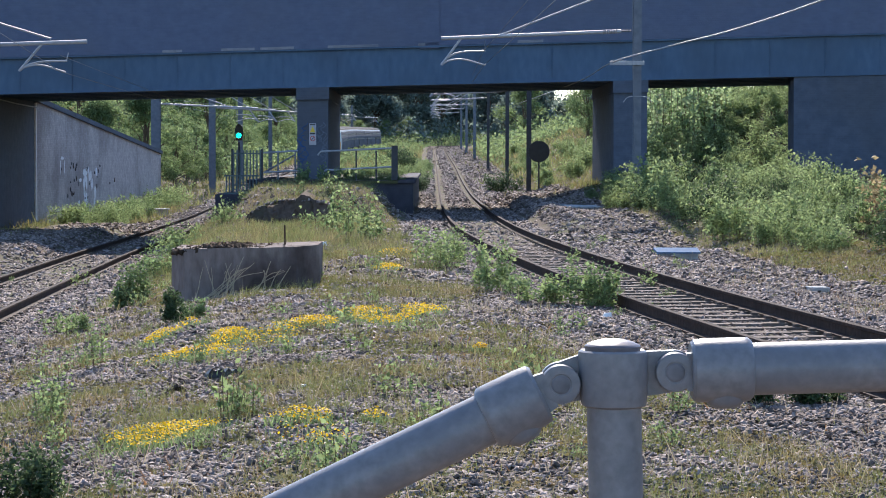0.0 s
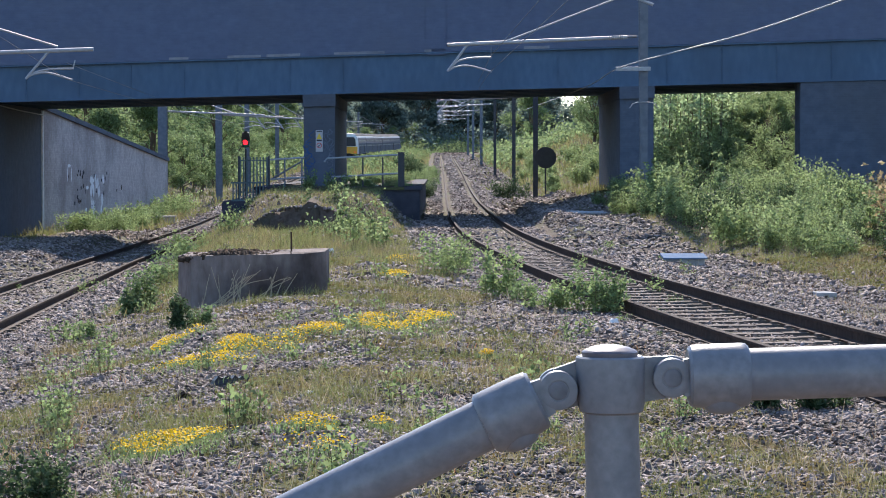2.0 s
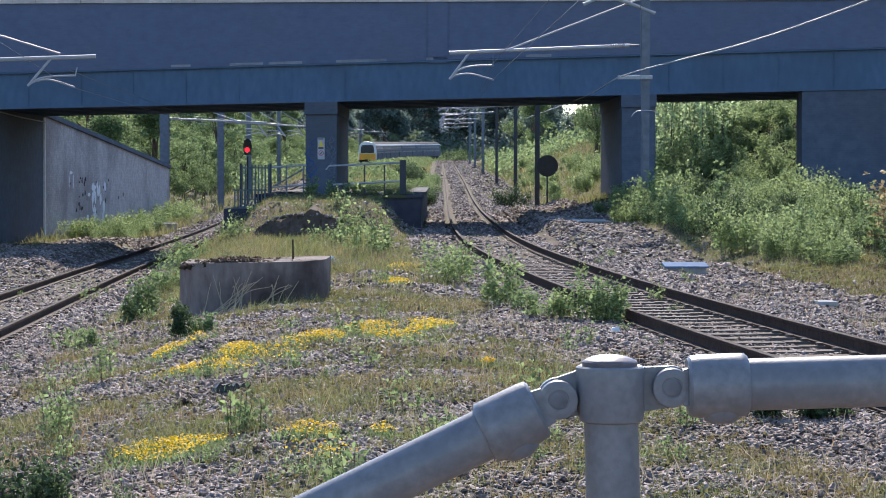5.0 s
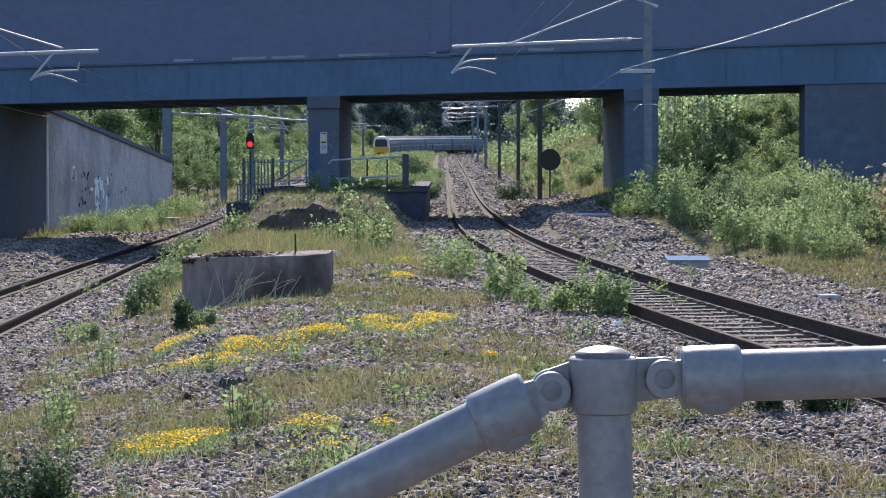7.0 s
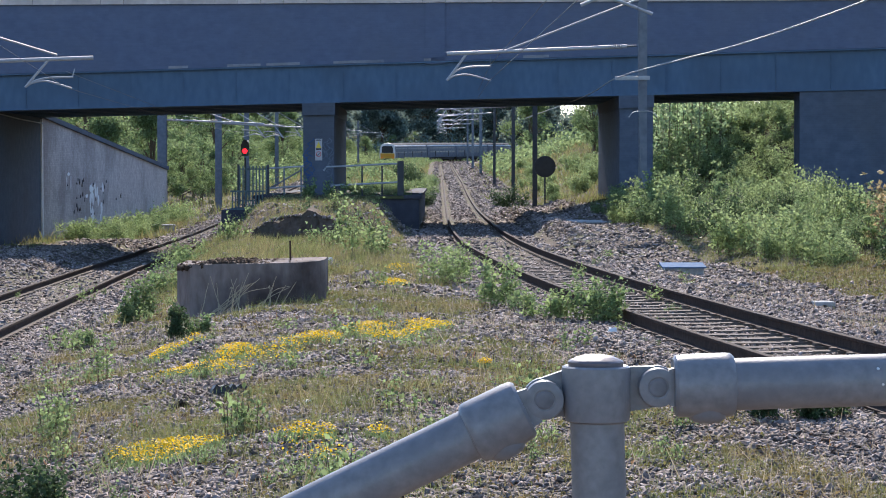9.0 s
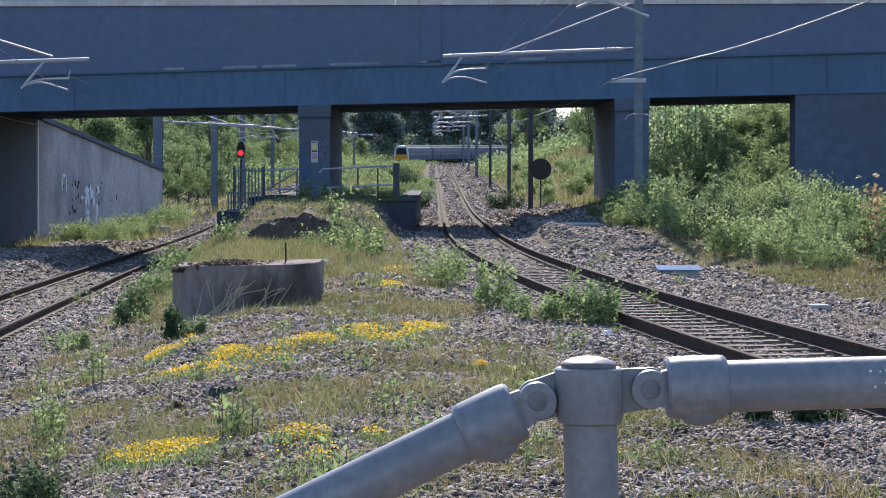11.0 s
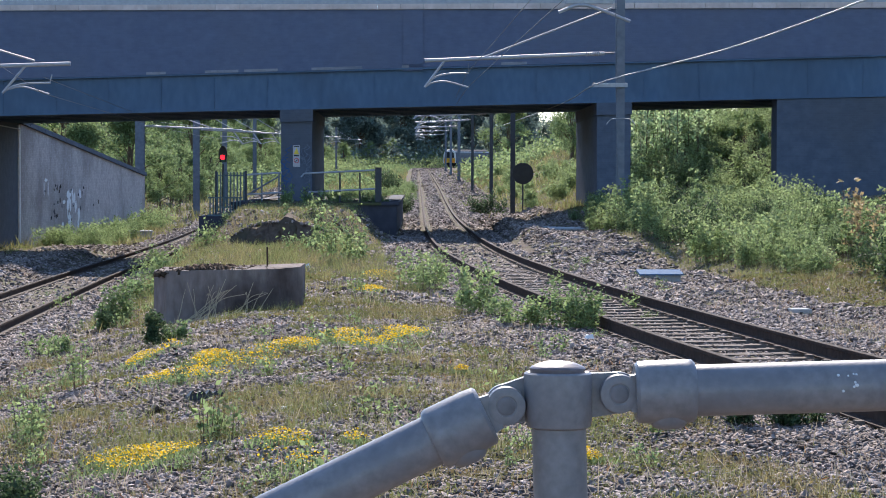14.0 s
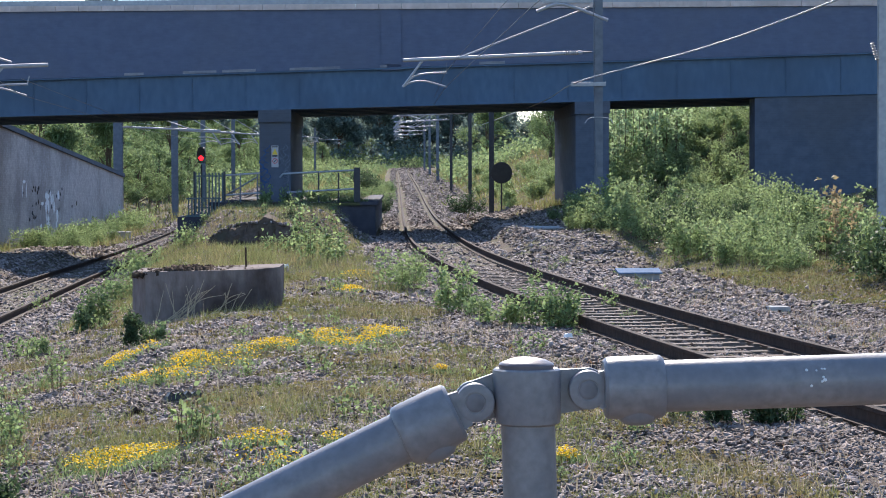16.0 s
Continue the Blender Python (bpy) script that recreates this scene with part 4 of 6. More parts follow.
def build_signal():
    s = empty("colour_light_signal", pose(-7.98, 93.6, gz(-7.98, 93.6)), "railway signal with one lit lens, black hood and pole", "signal")
    up = 0.38 - gz(-7.98, 93.6)
    bm = B()
    tube(bm, [(0, 0.05, -0.1), (0, 0.05, 2.0 + up)], 0.038, 10)
    part("pole", bm, DARK_STEEL, s, smooth=True)
    bm = B()
    oval = [(0.18 * math.cos(q), 2.40 + up + 0.345 * math.sin(q)) for q in np.linspace(0, 2 * math.pi, 28, endpoint=False)]
    prism(bm, [(x, 0.0, z) for x, z in oval], [(x, 0.03, z) for x, z in oval])
    bmesh.ops.recalc_face_normals(bm, faces=bm.faces)
    part("backboard", bm, SIGN_BLACK, s, "oval black backboard")
    bm = B()
    box(bm, -0.14, 0.14, 0.03, 0.36, 2.07 + up, 2.70 + up, 0.04)
    part("case", bm, SIGN_BLACK, s)
    bm = B()
    N = 16
    rings = []
    for k in range(N + 1):
        a = math.radians(-30 + 240 * k / N)
        rings.append([bm.verts.new((r * math.cos(a), y, 2.27 + up + r * math.sin(a))) for r, y in ((0.135, 0.0), (0.15, 0.0), (0.15, -0.22), (0.135, -0.22))])
    for p, q in zip(rings[:-1], rings[1:]):
        for j in range(4):
            bm.faces.new((p[j], p[(j + 1) % 4], q[(j + 1) % 4], q[j]))
    bm.faces.new(rings[0])
    bm.faces.new(rings[-1][::-1])
    bmesh.ops.recalc_face_normals(bm, faces=bm.faces)
    part("hood", bm, SIGN_BLACK, s)
    # made-up unit in place of switched lamps: turns on its upright pivot and shows one of its two coloured glasses
    bm = B()
    turned(bm, [(-0.02, 0.12), (0.02, 0.12)], (0, -1, 0), (0, 0, 0), 28)
    unit = part("lamp_unit", bm, SIGN_BLACK, s, "made-up turning unit with two coloured glasses")
    unit.matrix_local = pose(0, -0.08, 2.27 + up)
    for turn, mt, nm in ((-1, LIT_GREEN, "green_glass"), (1, LIT_RED, "red_glass")):
        bm = B()
        turned(bm, [(0.021, 0.100), (0.032, 0.094), (0.042, 0.06), (0.047, 0.02)], (0, turn, 0), (0, 0, 0), 28)
        part(nm, bm, mt, unit, smooth=True)
    return unit, 2.27 + up


LAMP_UNIT, LAMP_Z = build_signal()


def trackside():
    d = empty("disc_sign", pose(4.73, 100.0, 0.0), "black round lineside disc on a thin pole", "sign")
    z = gz(4.73, 100.0)
    bm = B()
    tube(bm, [(0, 0.03, z), (0, 0.03, 2.3)], 0.035, 8)
    part("pole", bm, DARK_STEEL, d, smooth=True)
    bm = B()
    turned(bm, [(0, 0.465), (0.02, 0.475), (0.05, 0.475), (0.06, 0.465)], (0, -1, 0), (0, 0, 2.03), 40)
    part("disc", bm, SIGN_BLACK, d)
    b = empty("trackside_box", pose(4.80, 44.3, gz(4.80, 44.3) - 0.06), "low trackside box with a grey-blue lid", "box")
    bm = B()
    box(bm, -0.38, 0.38, -0.30, 0.30, -0.1, 0.17, 0.015)
    part("body", bm, CONCRETE_LIGHT, b)
    bm = B()
    prism(bm, [(-0.43, -0.36, 0.17), (0.43, -0.36, 0.17), (0.43, 0.36, 0.22), (-0.43, 0.36, 0.22)], [(-0.43, -0.36, 0.20), (0.43, -0.36, 0.20), (0.43, 0.36, 0.26), (-0.43, 0.36, 0.26)])
    part("lid", bm, LID, b, "grey-blue sloping lid")
    for x, y, w, l, lab in ((4.55, 69.0, 0.55, 0.5, "flat concrete slab in the ballast"), (5.80, 34.0, 0.16, 0.12, "pale concrete lump on the ballast")):
        bm = B()
        box(bm, -w, w, -l, l, -0.05, 0.08, 0.015)
        thing("concrete_slab", bm, CONCRETE_LIGHT, lab, "slab", pose(x, y, gz(x, y), 2, 1, 12))
    bm = B()
    box(bm, -0.5, 0.5, -0.5, 0.5, -0.1, 0.32, 0.02)
    box(bm, -0.55, 0.55, -0.55, 0.55, 0.32, 0.40, 0.01)
    thing("cable_chamber", bm, CONCRETE_LIGHT, "pale concrete cable chamber beside the track", "chamber", pose(-13.6, 112, gz(-13.6, 112)))
    # bare earth face at the foot of the grassed heap
    g = random.Random(5)
    rw = empty("earth_bank", pose(-3.72, 62.9, gz(-3.72, 62.6)), "bare dark earth bank with loose stones along its top", "bank")
    q = np.random.default_rng(55)
    bm = B()
    cols, rows = 44, 9
    grid = []
    for a in range(cols + 1):
        u = -1.0 + 2.0 * a / cols
        hgt = 0.74 * (1 - abs(u) ** 2.6) ** 0.8 * (1 + 0.14 * math.sin(6 * u + 1) + 0.07 * math.sin(17 * u)) + 0.02
        line = []
        for b in range(rows + 1):
            k = b / rows
            y, z = (0.55 * k, hgt * min(1, k * 1.5)) if k < 0.67 else (0.55 * k + 3.6 * (k - 0.67), hgt * (1 + 0.25 * (k - 0.67)))
            line.append(bm.verts.new((1.65 * u + q.normal(0, 0.02), y + 0.25 * u * u + q.normal(0, 0.04), z - 0.12 + q.normal(0, 0.018))))
        grid.append(line)
    for a in range(cols):
        for b in range(rows):
            bm.faces.new((grid[a][b], grid[a + 1][b], grid[a + 1][b + 1], grid[a][b + 1]))
    part("earth_face", bm, RUBBLE_BRICK, rw, smooth=True)
    n = 230
    u = q.uniform(-0.85, 0.85, n)
    p = np.c_[1.65 * u, q.uniform(0.30, 0.85, n) + 0.25 * u * u, 0.74 * (1 - np.abs(u) ** 2.6) ** 0.8 - 0.10 + q.uniform(-0.03, 0.03, n)]
    ob = scattered("loose_rubble", STONE_V, STONE_F, p, q.uniform(0.02, 0.055, (n, 3)), q.uniform(0, 6.3, (n, 3)), STONE, parent=rw)
    ob["kind"] = "stuff"
    n = 1500
    u = q.uniform(-1, 1, n)
    p = np.c_[1.65 * u, q.uniform(0.45, 1.6, n) + 0.25 * u * u, 0.74 * (1 - np.abs(u) ** 2.6) ** 0.8 - 0.12]
    h = q.uniform(0.08, 0.22, n)
    ob = scattered("grass_tuft", BLADE_V, BLADE_F, p, np.c_[0 * h + 0.018, h, h], np.c_[q.normal(0, 0.35, n), q.normal(0, 0.35, n), q.uniform(0, 6, n)], GRASS, parent=rw)
    ob["kind"] = "stuff"
    # a burrow and a scrap of rubber among the stones
    bm = B()
    turned(bm, [(-0.10, 0.19), (-0.03, 0.15), (0.02, 0.115), (0.035, 0.09), (0.02, 0.07), (-0.05, 0.06), (-0.12, 0.045), (-0.14, 0.002)], (0.1, -0.75, 0.66), (0, 0, 0.03), 22)
    for v in bm.verts:
        v.co += Vector((g.gauss(0, 0.011), g.gauss(0, 0.011), g.gauss(0, 0.009)))
    thing("burrow", bm, SOIL, "small dark animal burrow in the stony earth", "burrow", pose(-2.14, 18.9, gz(-2.14, 18.9) - 0.01) @ Matrix.Scale(0.6, 4))
    bm = B()
    rim = [(-0.15 + 0.03 * k, 0.035 + 0.045 * abs(math.sin(k * 1.3))) for k in range(11)]
    prism(bm, [(x, -0.06, h) for x, h in rim] + [(x * 1.05, -0.07, 0.0) for x, h in rim[::-1]], [(x, 0.05, h * 0.8) for x, h in rim] + [(x * 1.05, 0.06, 0.0) for x, h in rim[::-1]])
    thing("rubber_scrap", bm, SIGN_BLACK, "crumpled scrap of black rubber on stones", "scrap", pose(-1.81, 19.5, gz(-1.81, 19.5), 0, 0, 20))
    for x, y, s in ((-1.03, 18.0, 0.035), (-2.2, 46, 0.07), (2.05, 26.5, 0.06)):
        bm = B()
        prism(bm, [(-s, -s, 0), (s, -s * 0.7, 0), (s * 0.8, s, 0), (-s, s * 0.6, 0)], [(-s * 0.6, -s * 0.5, s), (s * 0.7, -s * 0.4, s * 1.3), (s * 0.5, s * 0.7, s), (-s * 0.6, s * 0.3, s * 1.2)])
        thing("litter", bm, WHITE, "small pale scrap of litter on the ground", "litter", pose(x, y, gz(x, y)))
    # a red tiled roof far beyond the bushes
    hs = empty("distant_shed", pose(-11.0, 560, float(at(ZL, 560)) - 0.5), "distant shed with a dull red tiled roof", "shed")
    bm = B()
    box(bm, -4, 4, -3, 3, 0, 3.0)
    part("wall", bm, WING_BRICK, hs)
    bm = B()
    prism(bm, [(-4.3, -3.3, 3.0), (4.3, -3.3, 3.0), (4.3, 3.3, 3.0), (-4.3, 3.3, 3.0)], [(-3.6, -0.1, 5.0), (3.6, -0.1, 5.0), (3.6, 0.1, 5.0), (-3.6, 0.1, 5.0)])
    part("roof", bm, ROOF_TILE, hs)


trackside()

# ---- train ----
SECTION = [(-1.38, 0.95), (-1.40, 1.6), (-1.37, 2.4), (-1.26, 3.1), (-1.02, 3.48), (-0.60, 3.70), (0, 3.77), (0.60, 3.70), (1.02, 3.48), (1.26, 3.1), (1.37, 2.4), (1.40, 1.6), (1.38, 0.95)]


def side_x(z):
    return float(np.interp(z, [0.95, 1.6, 2.4, 3.1, 3.48], [1.38, 1.40, 1.37, 1.26, 1.02]))


def carriage(cab):
    c = empty("rail_carriage", pose(0, 0, 0), "grey passenger carriage with " + ("a yellow cab end" if cab else "dark window bands"), "train", "carriages of the train")
    L = 10.0
    bm = B()
    prism(bm, [(x, -L, z) for x, z in SECTION], [(x, L, z) for x, z in SECTION])
    bmesh.ops.recalc_face_normals(bm, faces=bm.faces)
    for f in bm.faces:
        f.material_index = 1 if f.calc_center_median().z > 3.2 and abs(f.normal.y) < 0.5 else 0
    part("body", bm, [TRAIN_GREY, TRAIN_ROOF], c)
    bm = B()
    for s in (-1, 1):
        prism(bm, [(s * side_x(3.15) + s * 0.01, -L, 3.13), (s * side_x(3.3) + s * 0.03, -L, 3.3), (s * (side_x(3.3) - 0.05), -L, 3.36)],
              [(s * side_x(3.15) + s * 0.01, L, 3.13), (s * side_x(3.3) + s * 0.03, L, 3.3), (s * (side_x(3.3) - 0.05), L, 3.36)])
    bmesh.ops.recalc_face_normals(bm, faces=bm.faces)
    part("cantrail", bm, GALV_FAR, c, "pale grey roof edge")
    for s in (-1, 1):
        for k in range(8):
            y = -8.6 + k * 2.25
            bm = B()
            prism(bm, [(s * (side_x(1.95) + 0.012), y, 1.95), (s * (side_x(1.95) + 0.012), y + 1.75, 1.95), (s * (side_x(2.85) + 0.012), y + 1.75, 2.85), (s * (side_x(2.85) + 0.012), y, 2.85)],
                  [(s * (side_x(1.95) - 0.05), y, 1.95), (s * (side_x(1.95) - 0.05), y + 1.75, 1.95), (s * (side_x(2.85) - 0.05), y + 1.75, 2.85), (s * (side_x(2.85) - 0.05), y, 2.85)])
            bmesh.ops.recalc_face_normals(bm, faces=bm.faces)
            part("window", bm, TRAIN_GLASS, c)
        for y in (-5.0, 4.2):
            bm = B()
            box(bm, min(s * 1.395, s * 1.43), max(s * 1.395, s * 1.43), y, y + 0.22, 1.05, 2.2)
            part("door_edge", bm, TRAIN_DARK, c)
    bm = B()
    box(bm, -1.2, 1.2, -9.4, 9.4, 0.55, 0.97)
    part("underframe", bm, TRAIN_DARK, c)
    for y in (-7.0, 7.0):
        bm = B()
        box(bm, -1.15, 1.15, y - 1.5, y + 1.5, 0.35, 0.75, 0.05)
        bogie = part("bogie", bm, TRAIN_DARK, c)
        for dy in (-1.2, 1.2):
            for s in (-0.78, 0.78):
                bm = B()
                turned(bm, [(-0.06, 0.42), (0.06, 0.42)], (1, 0, 0), (s, y + dy, 0.42), 18)
                part("wheel", bm, RUST, bogie)
    bm = B()
    box(bm, -0.5, 0.5, 9.9, 10.3, 1.0, 3.2)
    part("gangway", bm, TRAIN_DARK, c)
    if cab:
        bm = B()
        prism(bm, [(x * 0.985, -L - 0.12, z * 0.985 + 0.02) for x, z in SECTION], [(x, -L + 0.02, z) for x, z in SECTION])
        bmesh.ops.recalc_face_normals(bm, faces=bm.faces)
        part("cab_frame", bm, WHITE, c, "white cab surround")
        bm = B()
        prism(bm, [(-1.2, -L - 0.2, 1.0), (1.2, -L - 0.2, 1.0), (1.22, -L - 0.2, 1.92), (-1.22, -L - 0.2, 1.92)], [(-1.25, -L - 0.1, 0.95), (1.25, -L - 0.1, 0.95), (1.27, -L - 0.1, 1.96), (-1.27, -L - 0.1, 1.96)])
        bmesh.ops.recalc_face_normals(bm, faces=bm.faces)
        part("yellow_panel", bm, TRAIN_YELLOW, c, "yellow lower cab panel")
        bm = B()
        prism(bm, [(-1.02, -L - 0.16, 2.0), (1.02, -L - 0.16, 2.0), (0.98, -L - 0.16, 2.9), (0.78, -L - 0.16, 3.22), (-0.78, -L - 0.16, 3.22), (-0.98, -L - 0.16, 2.9)],
              [(-1.02, -L - 0.1, 2.0), (1.02, -L - 0.1, 2.0), (0.98, -L - 0.1, 2.9), (0.78, -L - 0.1, 3.22), (-0.78, -L - 0.1, 3.22), (-0.98, -L - 0.1, 2.9)])
        bmesh.ops.recalc_face_normals(bm, faces=bm.faces)
        part("windscreen", bm, TRAIN_GLASS, c, "dark cab windows")
        for x in (-0.92, 0.92):
            bm = B()
            turned(bm, [(0, 0.08), (0.03, 0.07)], (0, -1, 0), (x, -L - 0.2, 1.22), 16)
            part("tail_lamp", bm, TAIL_RED, c, "red tail lamp")
        bm = B()
        box(bm, -0.35, 0.35, -L - 0.5, -L - 0.1, 0.7, 1.05, 0.04)
        part("coupler", bm, TRAIN_DARK, c)
    return c


CARS = [carriage(True)] + [carriage(False) for _ in range(4)]

# ---- plants ----
LEAF_V = [(0, 0, 0), (0.33, 0.45, 0.10), (0, 1, -0.05), (-0.33, 0.45, 0.10)]
LEAF_F = [(0, 1, 2, 3)]


def leaf_cloud(name, blobs, n, size, mat, parent, g, shell=0.55):
    b = np.array(blobs, float)
    w = b[:, 3] * b[:, 4] + b[:, 3] * b[:, 5]
    pick = g.choice(len(b), n, p=w / w.sum())
    d = g.normal(size=(n, 3))
    d /= np.linalg.norm(d, axis=1)[:, None]
    r = shell + (1 - shell) * g.random(n) ** 0.7
    r = r * (1 + 0.18 * g.normal(size=n))
    p = b[pick, :3] + d * b[pick, 3:] * r[:, None]
    p[:, 2] = np.maximum(p[:, 2], 0.03)
    s = size * g.uniform(0.55, 1.35, n)
    t = np.stack([g.normal(0.5, 0.7, n), g.normal(0, 0.6, n), g.uniform(0, 6.283, n)], -1)
    return scattered(name, LEAF_V, LEAF_F, p, np.stack([s, s, s], -1), t, mat, parent=parent)


def shrub(name, label, category, w, h, n, size, mat, seed, upright=0.5, stems=9, group="", m=None, full=1.0):
    """A leafy shrub: thin stems with leaves along and round them."""
    g = np.random.default_rng(seed)
    t = empty(name, m or pose(0, 0, 0), label, category, group)
    bm = B()
    blobs = []
    for k in range(stems):
        a, r = g.uniform(0, 6.28), w * 0.5 * g.uniform(0.1, 1.0) ** 0.7
        x, y = r * math.cos(a), r * math.sin(a)
        hh = h * g.uniform(0.55, 1.0) * (1 - 0.35 * r / w)
        x0, y0 = x * (1 - upright) * 0.5 + x * upright * 0.8, y * (1 - upright) * 0.5 + y * upright * 0.8
        path = [(x0, y0, -0.05), (x0 * 0.6 + x * 0.4, y0 * 0.6 + y * 0.4, hh * 0.5), (x, y, hh)]
        tube(bm, path, 0.0012 + 0.0036 * h, 5, 0.0012)
        for q in np.linspace(0.25, 1.0, 5):
            c = (x0 + (x - x0) * q + g.normal(0, 0.05 * w), y0 + (y - y0) * q + g.normal(0, 0.05 * w), hh * q)
            rr = w * full * g.uniform(0.09, 0.2) * (1.15 - 0.6 * q)
            blobs.append((*c, rr, rr, rr * g.uniform(0.8, 1.6)))
    part("brushwood", bm, TWIG, t, kind="stuff")
    leaf_cloud("foliage", blobs, n, size, mat, t, g, 0.3)
    return t


def tree(name, label, w, h, n, size, mat, seed, group="", trunk=0.25):
    g = np.random.default_rng(seed)
    t = empty(name, pose(0, 0, 0), label, "tree", group)
    bm = B()
    tube(bm, [(0, 0, -0.4), (0.05 * w * g.normal(), 0.05 * w * g.normal(), h * 0.4), (0.08 * w * g.normal(), 0, h * 0.85)], trunk, 8, trunk * 0.25)
    part("trunk", bm, TWIG, t)
    blobs = []
    for k in range(13):
        a, q = g.uniform(0, 6.28), g.uniform(0.12, 1.0)
        r = w * 0.5 * math.sin(math.pi * (0.18 + 0.72 * q)) * g.uniform(0.35, 1.0)
        c = (r * math.cos(a), r * math.sin(a), h * (0.12 + 0.8 * q))
        bm = B()
        tube(bm, [(0, 0, c[2] * 0.6), (c[0] * 0.5, c[1] * 0.5, c[2] * 0.85), c], trunk * 0.35, 5, 0.02)
        part("limb", bm, TWIG, t)
        rr = w * g.uniform(0.12, 0.24)
        blobs.append((*c, rr, rr, rr * g.uniform(0.6, 1.0)))
    blobs.append((0, 0, h * 0.9, w * 0.16, w * 0.16, h * 0.12))
    ob = leaf_cloud("crown", blobs, n, size, mat, t, g, 0.5)
    return t


def spread(kinds, spots, seed):
    """Copies of the given plants at spots (x, y, size); the first use of each is the plant itself."""
    g = random.Random(seed)
    used = set()
    for x, y, s in spots:
        if y > 170 and (0.035 if y > 400 else 0.043) < x / y < (0.076 if y > 400 else 0.07):      # open sky between the trees
            continue
        k = g.randrange(len(kinds))
        m = pose(x, y, gz(x, y) - 0.02, 0, 0, g.uniform(0, 360)) @ Matrix.Diagonal((s, s, s * g.uniform(0.9, 1.1), 1))
        if k in used:
            copy_thing(kinds[k], m)
        else:
            kinds[k].matrix_basis = m
            used.add(k)


def plants():
    g = random.Random(11)
    # thicket along the right-hand verge
    kinds = [shrub("bush", "dense fresh-green leafy bush on the verge", "bush", 2.1, 2.0, 1900, 0.13, (LEAF_BRIGHT, LEAF_BRIGHT, LEAF, LEAF_BRIGHT, LEAF_DEEP)[k], 20 + k, 0.9, 20, "bushes on the verge") for k in range(5)]
    spots = []
    for y in np.arange(34, 78.5, 1.6):
        front = float(np.interp(y, [33, 42, 50, 60, 66, 70, 86], [8.4, 7.5, 6.6, 6.0, 5.8, 5.95, 5.9])) + 0.30
        for k in range(4):
            x = front + k * 1.5 + g.uniform(-0.3, 0.3)
            s = g.uniform(0.7, 1.22) * (0.9 if k == 0 else 1.0) * (float(np.interp(y, [33, 45, 60, 66, 71, 86], [0.60, 0.62, 0.85, 1.05, 0.70, 0.68])) if k else float(np.interp(y, [33, 45, 60, 66, 71, 86], [0.72, 0.8, 1.1, 1.25, 0.72, 0.68])))
            spots.append((x, y + g.uniform(-0.4, 0.4), s))
    spread(kinds, spots, 1)
    shoots = [shrub("bush", "tall upright leafy shoots above the thicket", "bush", 0.8, 2.5, 700, 0.10, LEAF_BRIGHT, 35 + k, 0.9, 5, "bushes on the verge") for k in range(2)]
    spots = [(float(np.interp(y, [33, 42, 50, 70, 86], [8.7, 8.0, 7.4, 6.55, 6.0])) + g.uniform(0.6, 4.0), y, g.uniform(0.45, 0.72)) for y in np.arange(38, 68, 1.5)]
    spots += [(6.7, 67, 0.9), (7.1, 66, 1.0), (6.95, 63, 1.0), (7.3, 64.5, 1.12), (7.8, 63.5, 1.12), (6.8, 65, 0.9), (8.4, 64, 0.8), (8.5, 44.5, 0.85), (8.75, 45.6, 0.75), (8.8, 43.8, 0.8), (5.45, 65.0, 0.75), (5.75, 64.6, 0.88), (5.6, 66.6, 0.85), (6.2, 64.4, 0.9), (5.2, 66.5, 0.7), (5.55, 73, 0.5), (6.0, 74.5, 0.6)]
    spread(shoots, spots, 12)
    ruddy = shrub("bush", "reddish young shoots above the thicket", "bush", 0.9, 2.1, 420, 0.11, LEAF_RUDDY, 37, 0.8, 6, "bushes on the verge")
    ruddy.matrix_basis = pose(8.95, 45.5, gz(8.95, 45.5))
    copy_thing(ruddy, pose(9.35, 46.6, gz(9.35, 46.6), 0, 0, 130) @ Matrix.Scale(0.9, 4))
    extra = [(5.6, 72.5, 0.5), (6.4, 74, 0.6), (5.2, 74.5, 0.4), (5.45, 67.2, 0.6), (6.0, 68.4, 0.75), (5.5, 64.6, 0.45), (6.3, 70, 0.7)]
    for i, (x, y, q) in enumerate(extra):
        copy_thing(kinds[i % 5], pose(x, y, gz(x, y), 0, 0, 70 * i) @ Matrix.Scale(q, 4))
    bank = shrub("bush", "broad sunlit bush high on the bank", "bush", 3.6, 3.2, 3400, 0.17, LEAF_BRIGHT, 47, 0.8, 18, "bushes on the bank")
    bank.matrix_basis = pose(13.0, 108, gz(13.0, 108)) @ Matrix.Scale(0.6, 4)
    for i, (x, y, q) in enumerate(((14.6, 110, 1.0), (16.2, 108, 0.95), (17.8, 112, 1.1), (15.3, 115, 1.1), (13.4, 114, 0.9), (19.0, 108, 1.0), (16.8, 104, 0.8), (14.9, 104, 0.75), (12.3, 116, 0.9), (18.2, 118, 1.2), (9.3, 104.0, 0.5), (13.1, 102.5, 0.6), (15.7, 103, 0.7))):
        copy_thing(bank, pose(x, y, gz(x, y), 0, 0, 50 * i) @ Matrix.Scale(q * 0.6, 4))
    low = shrub("bush", "low leafy bush on the bank past the bridge", "bush", 2.4, 2.0, 1900, 0.13, LEAF_BRIGHT, 48, 0.8, 14, "bushes on the bank")
    low.matrix_basis = pose(8.9, 96.5, gz(8.9, 96.5))
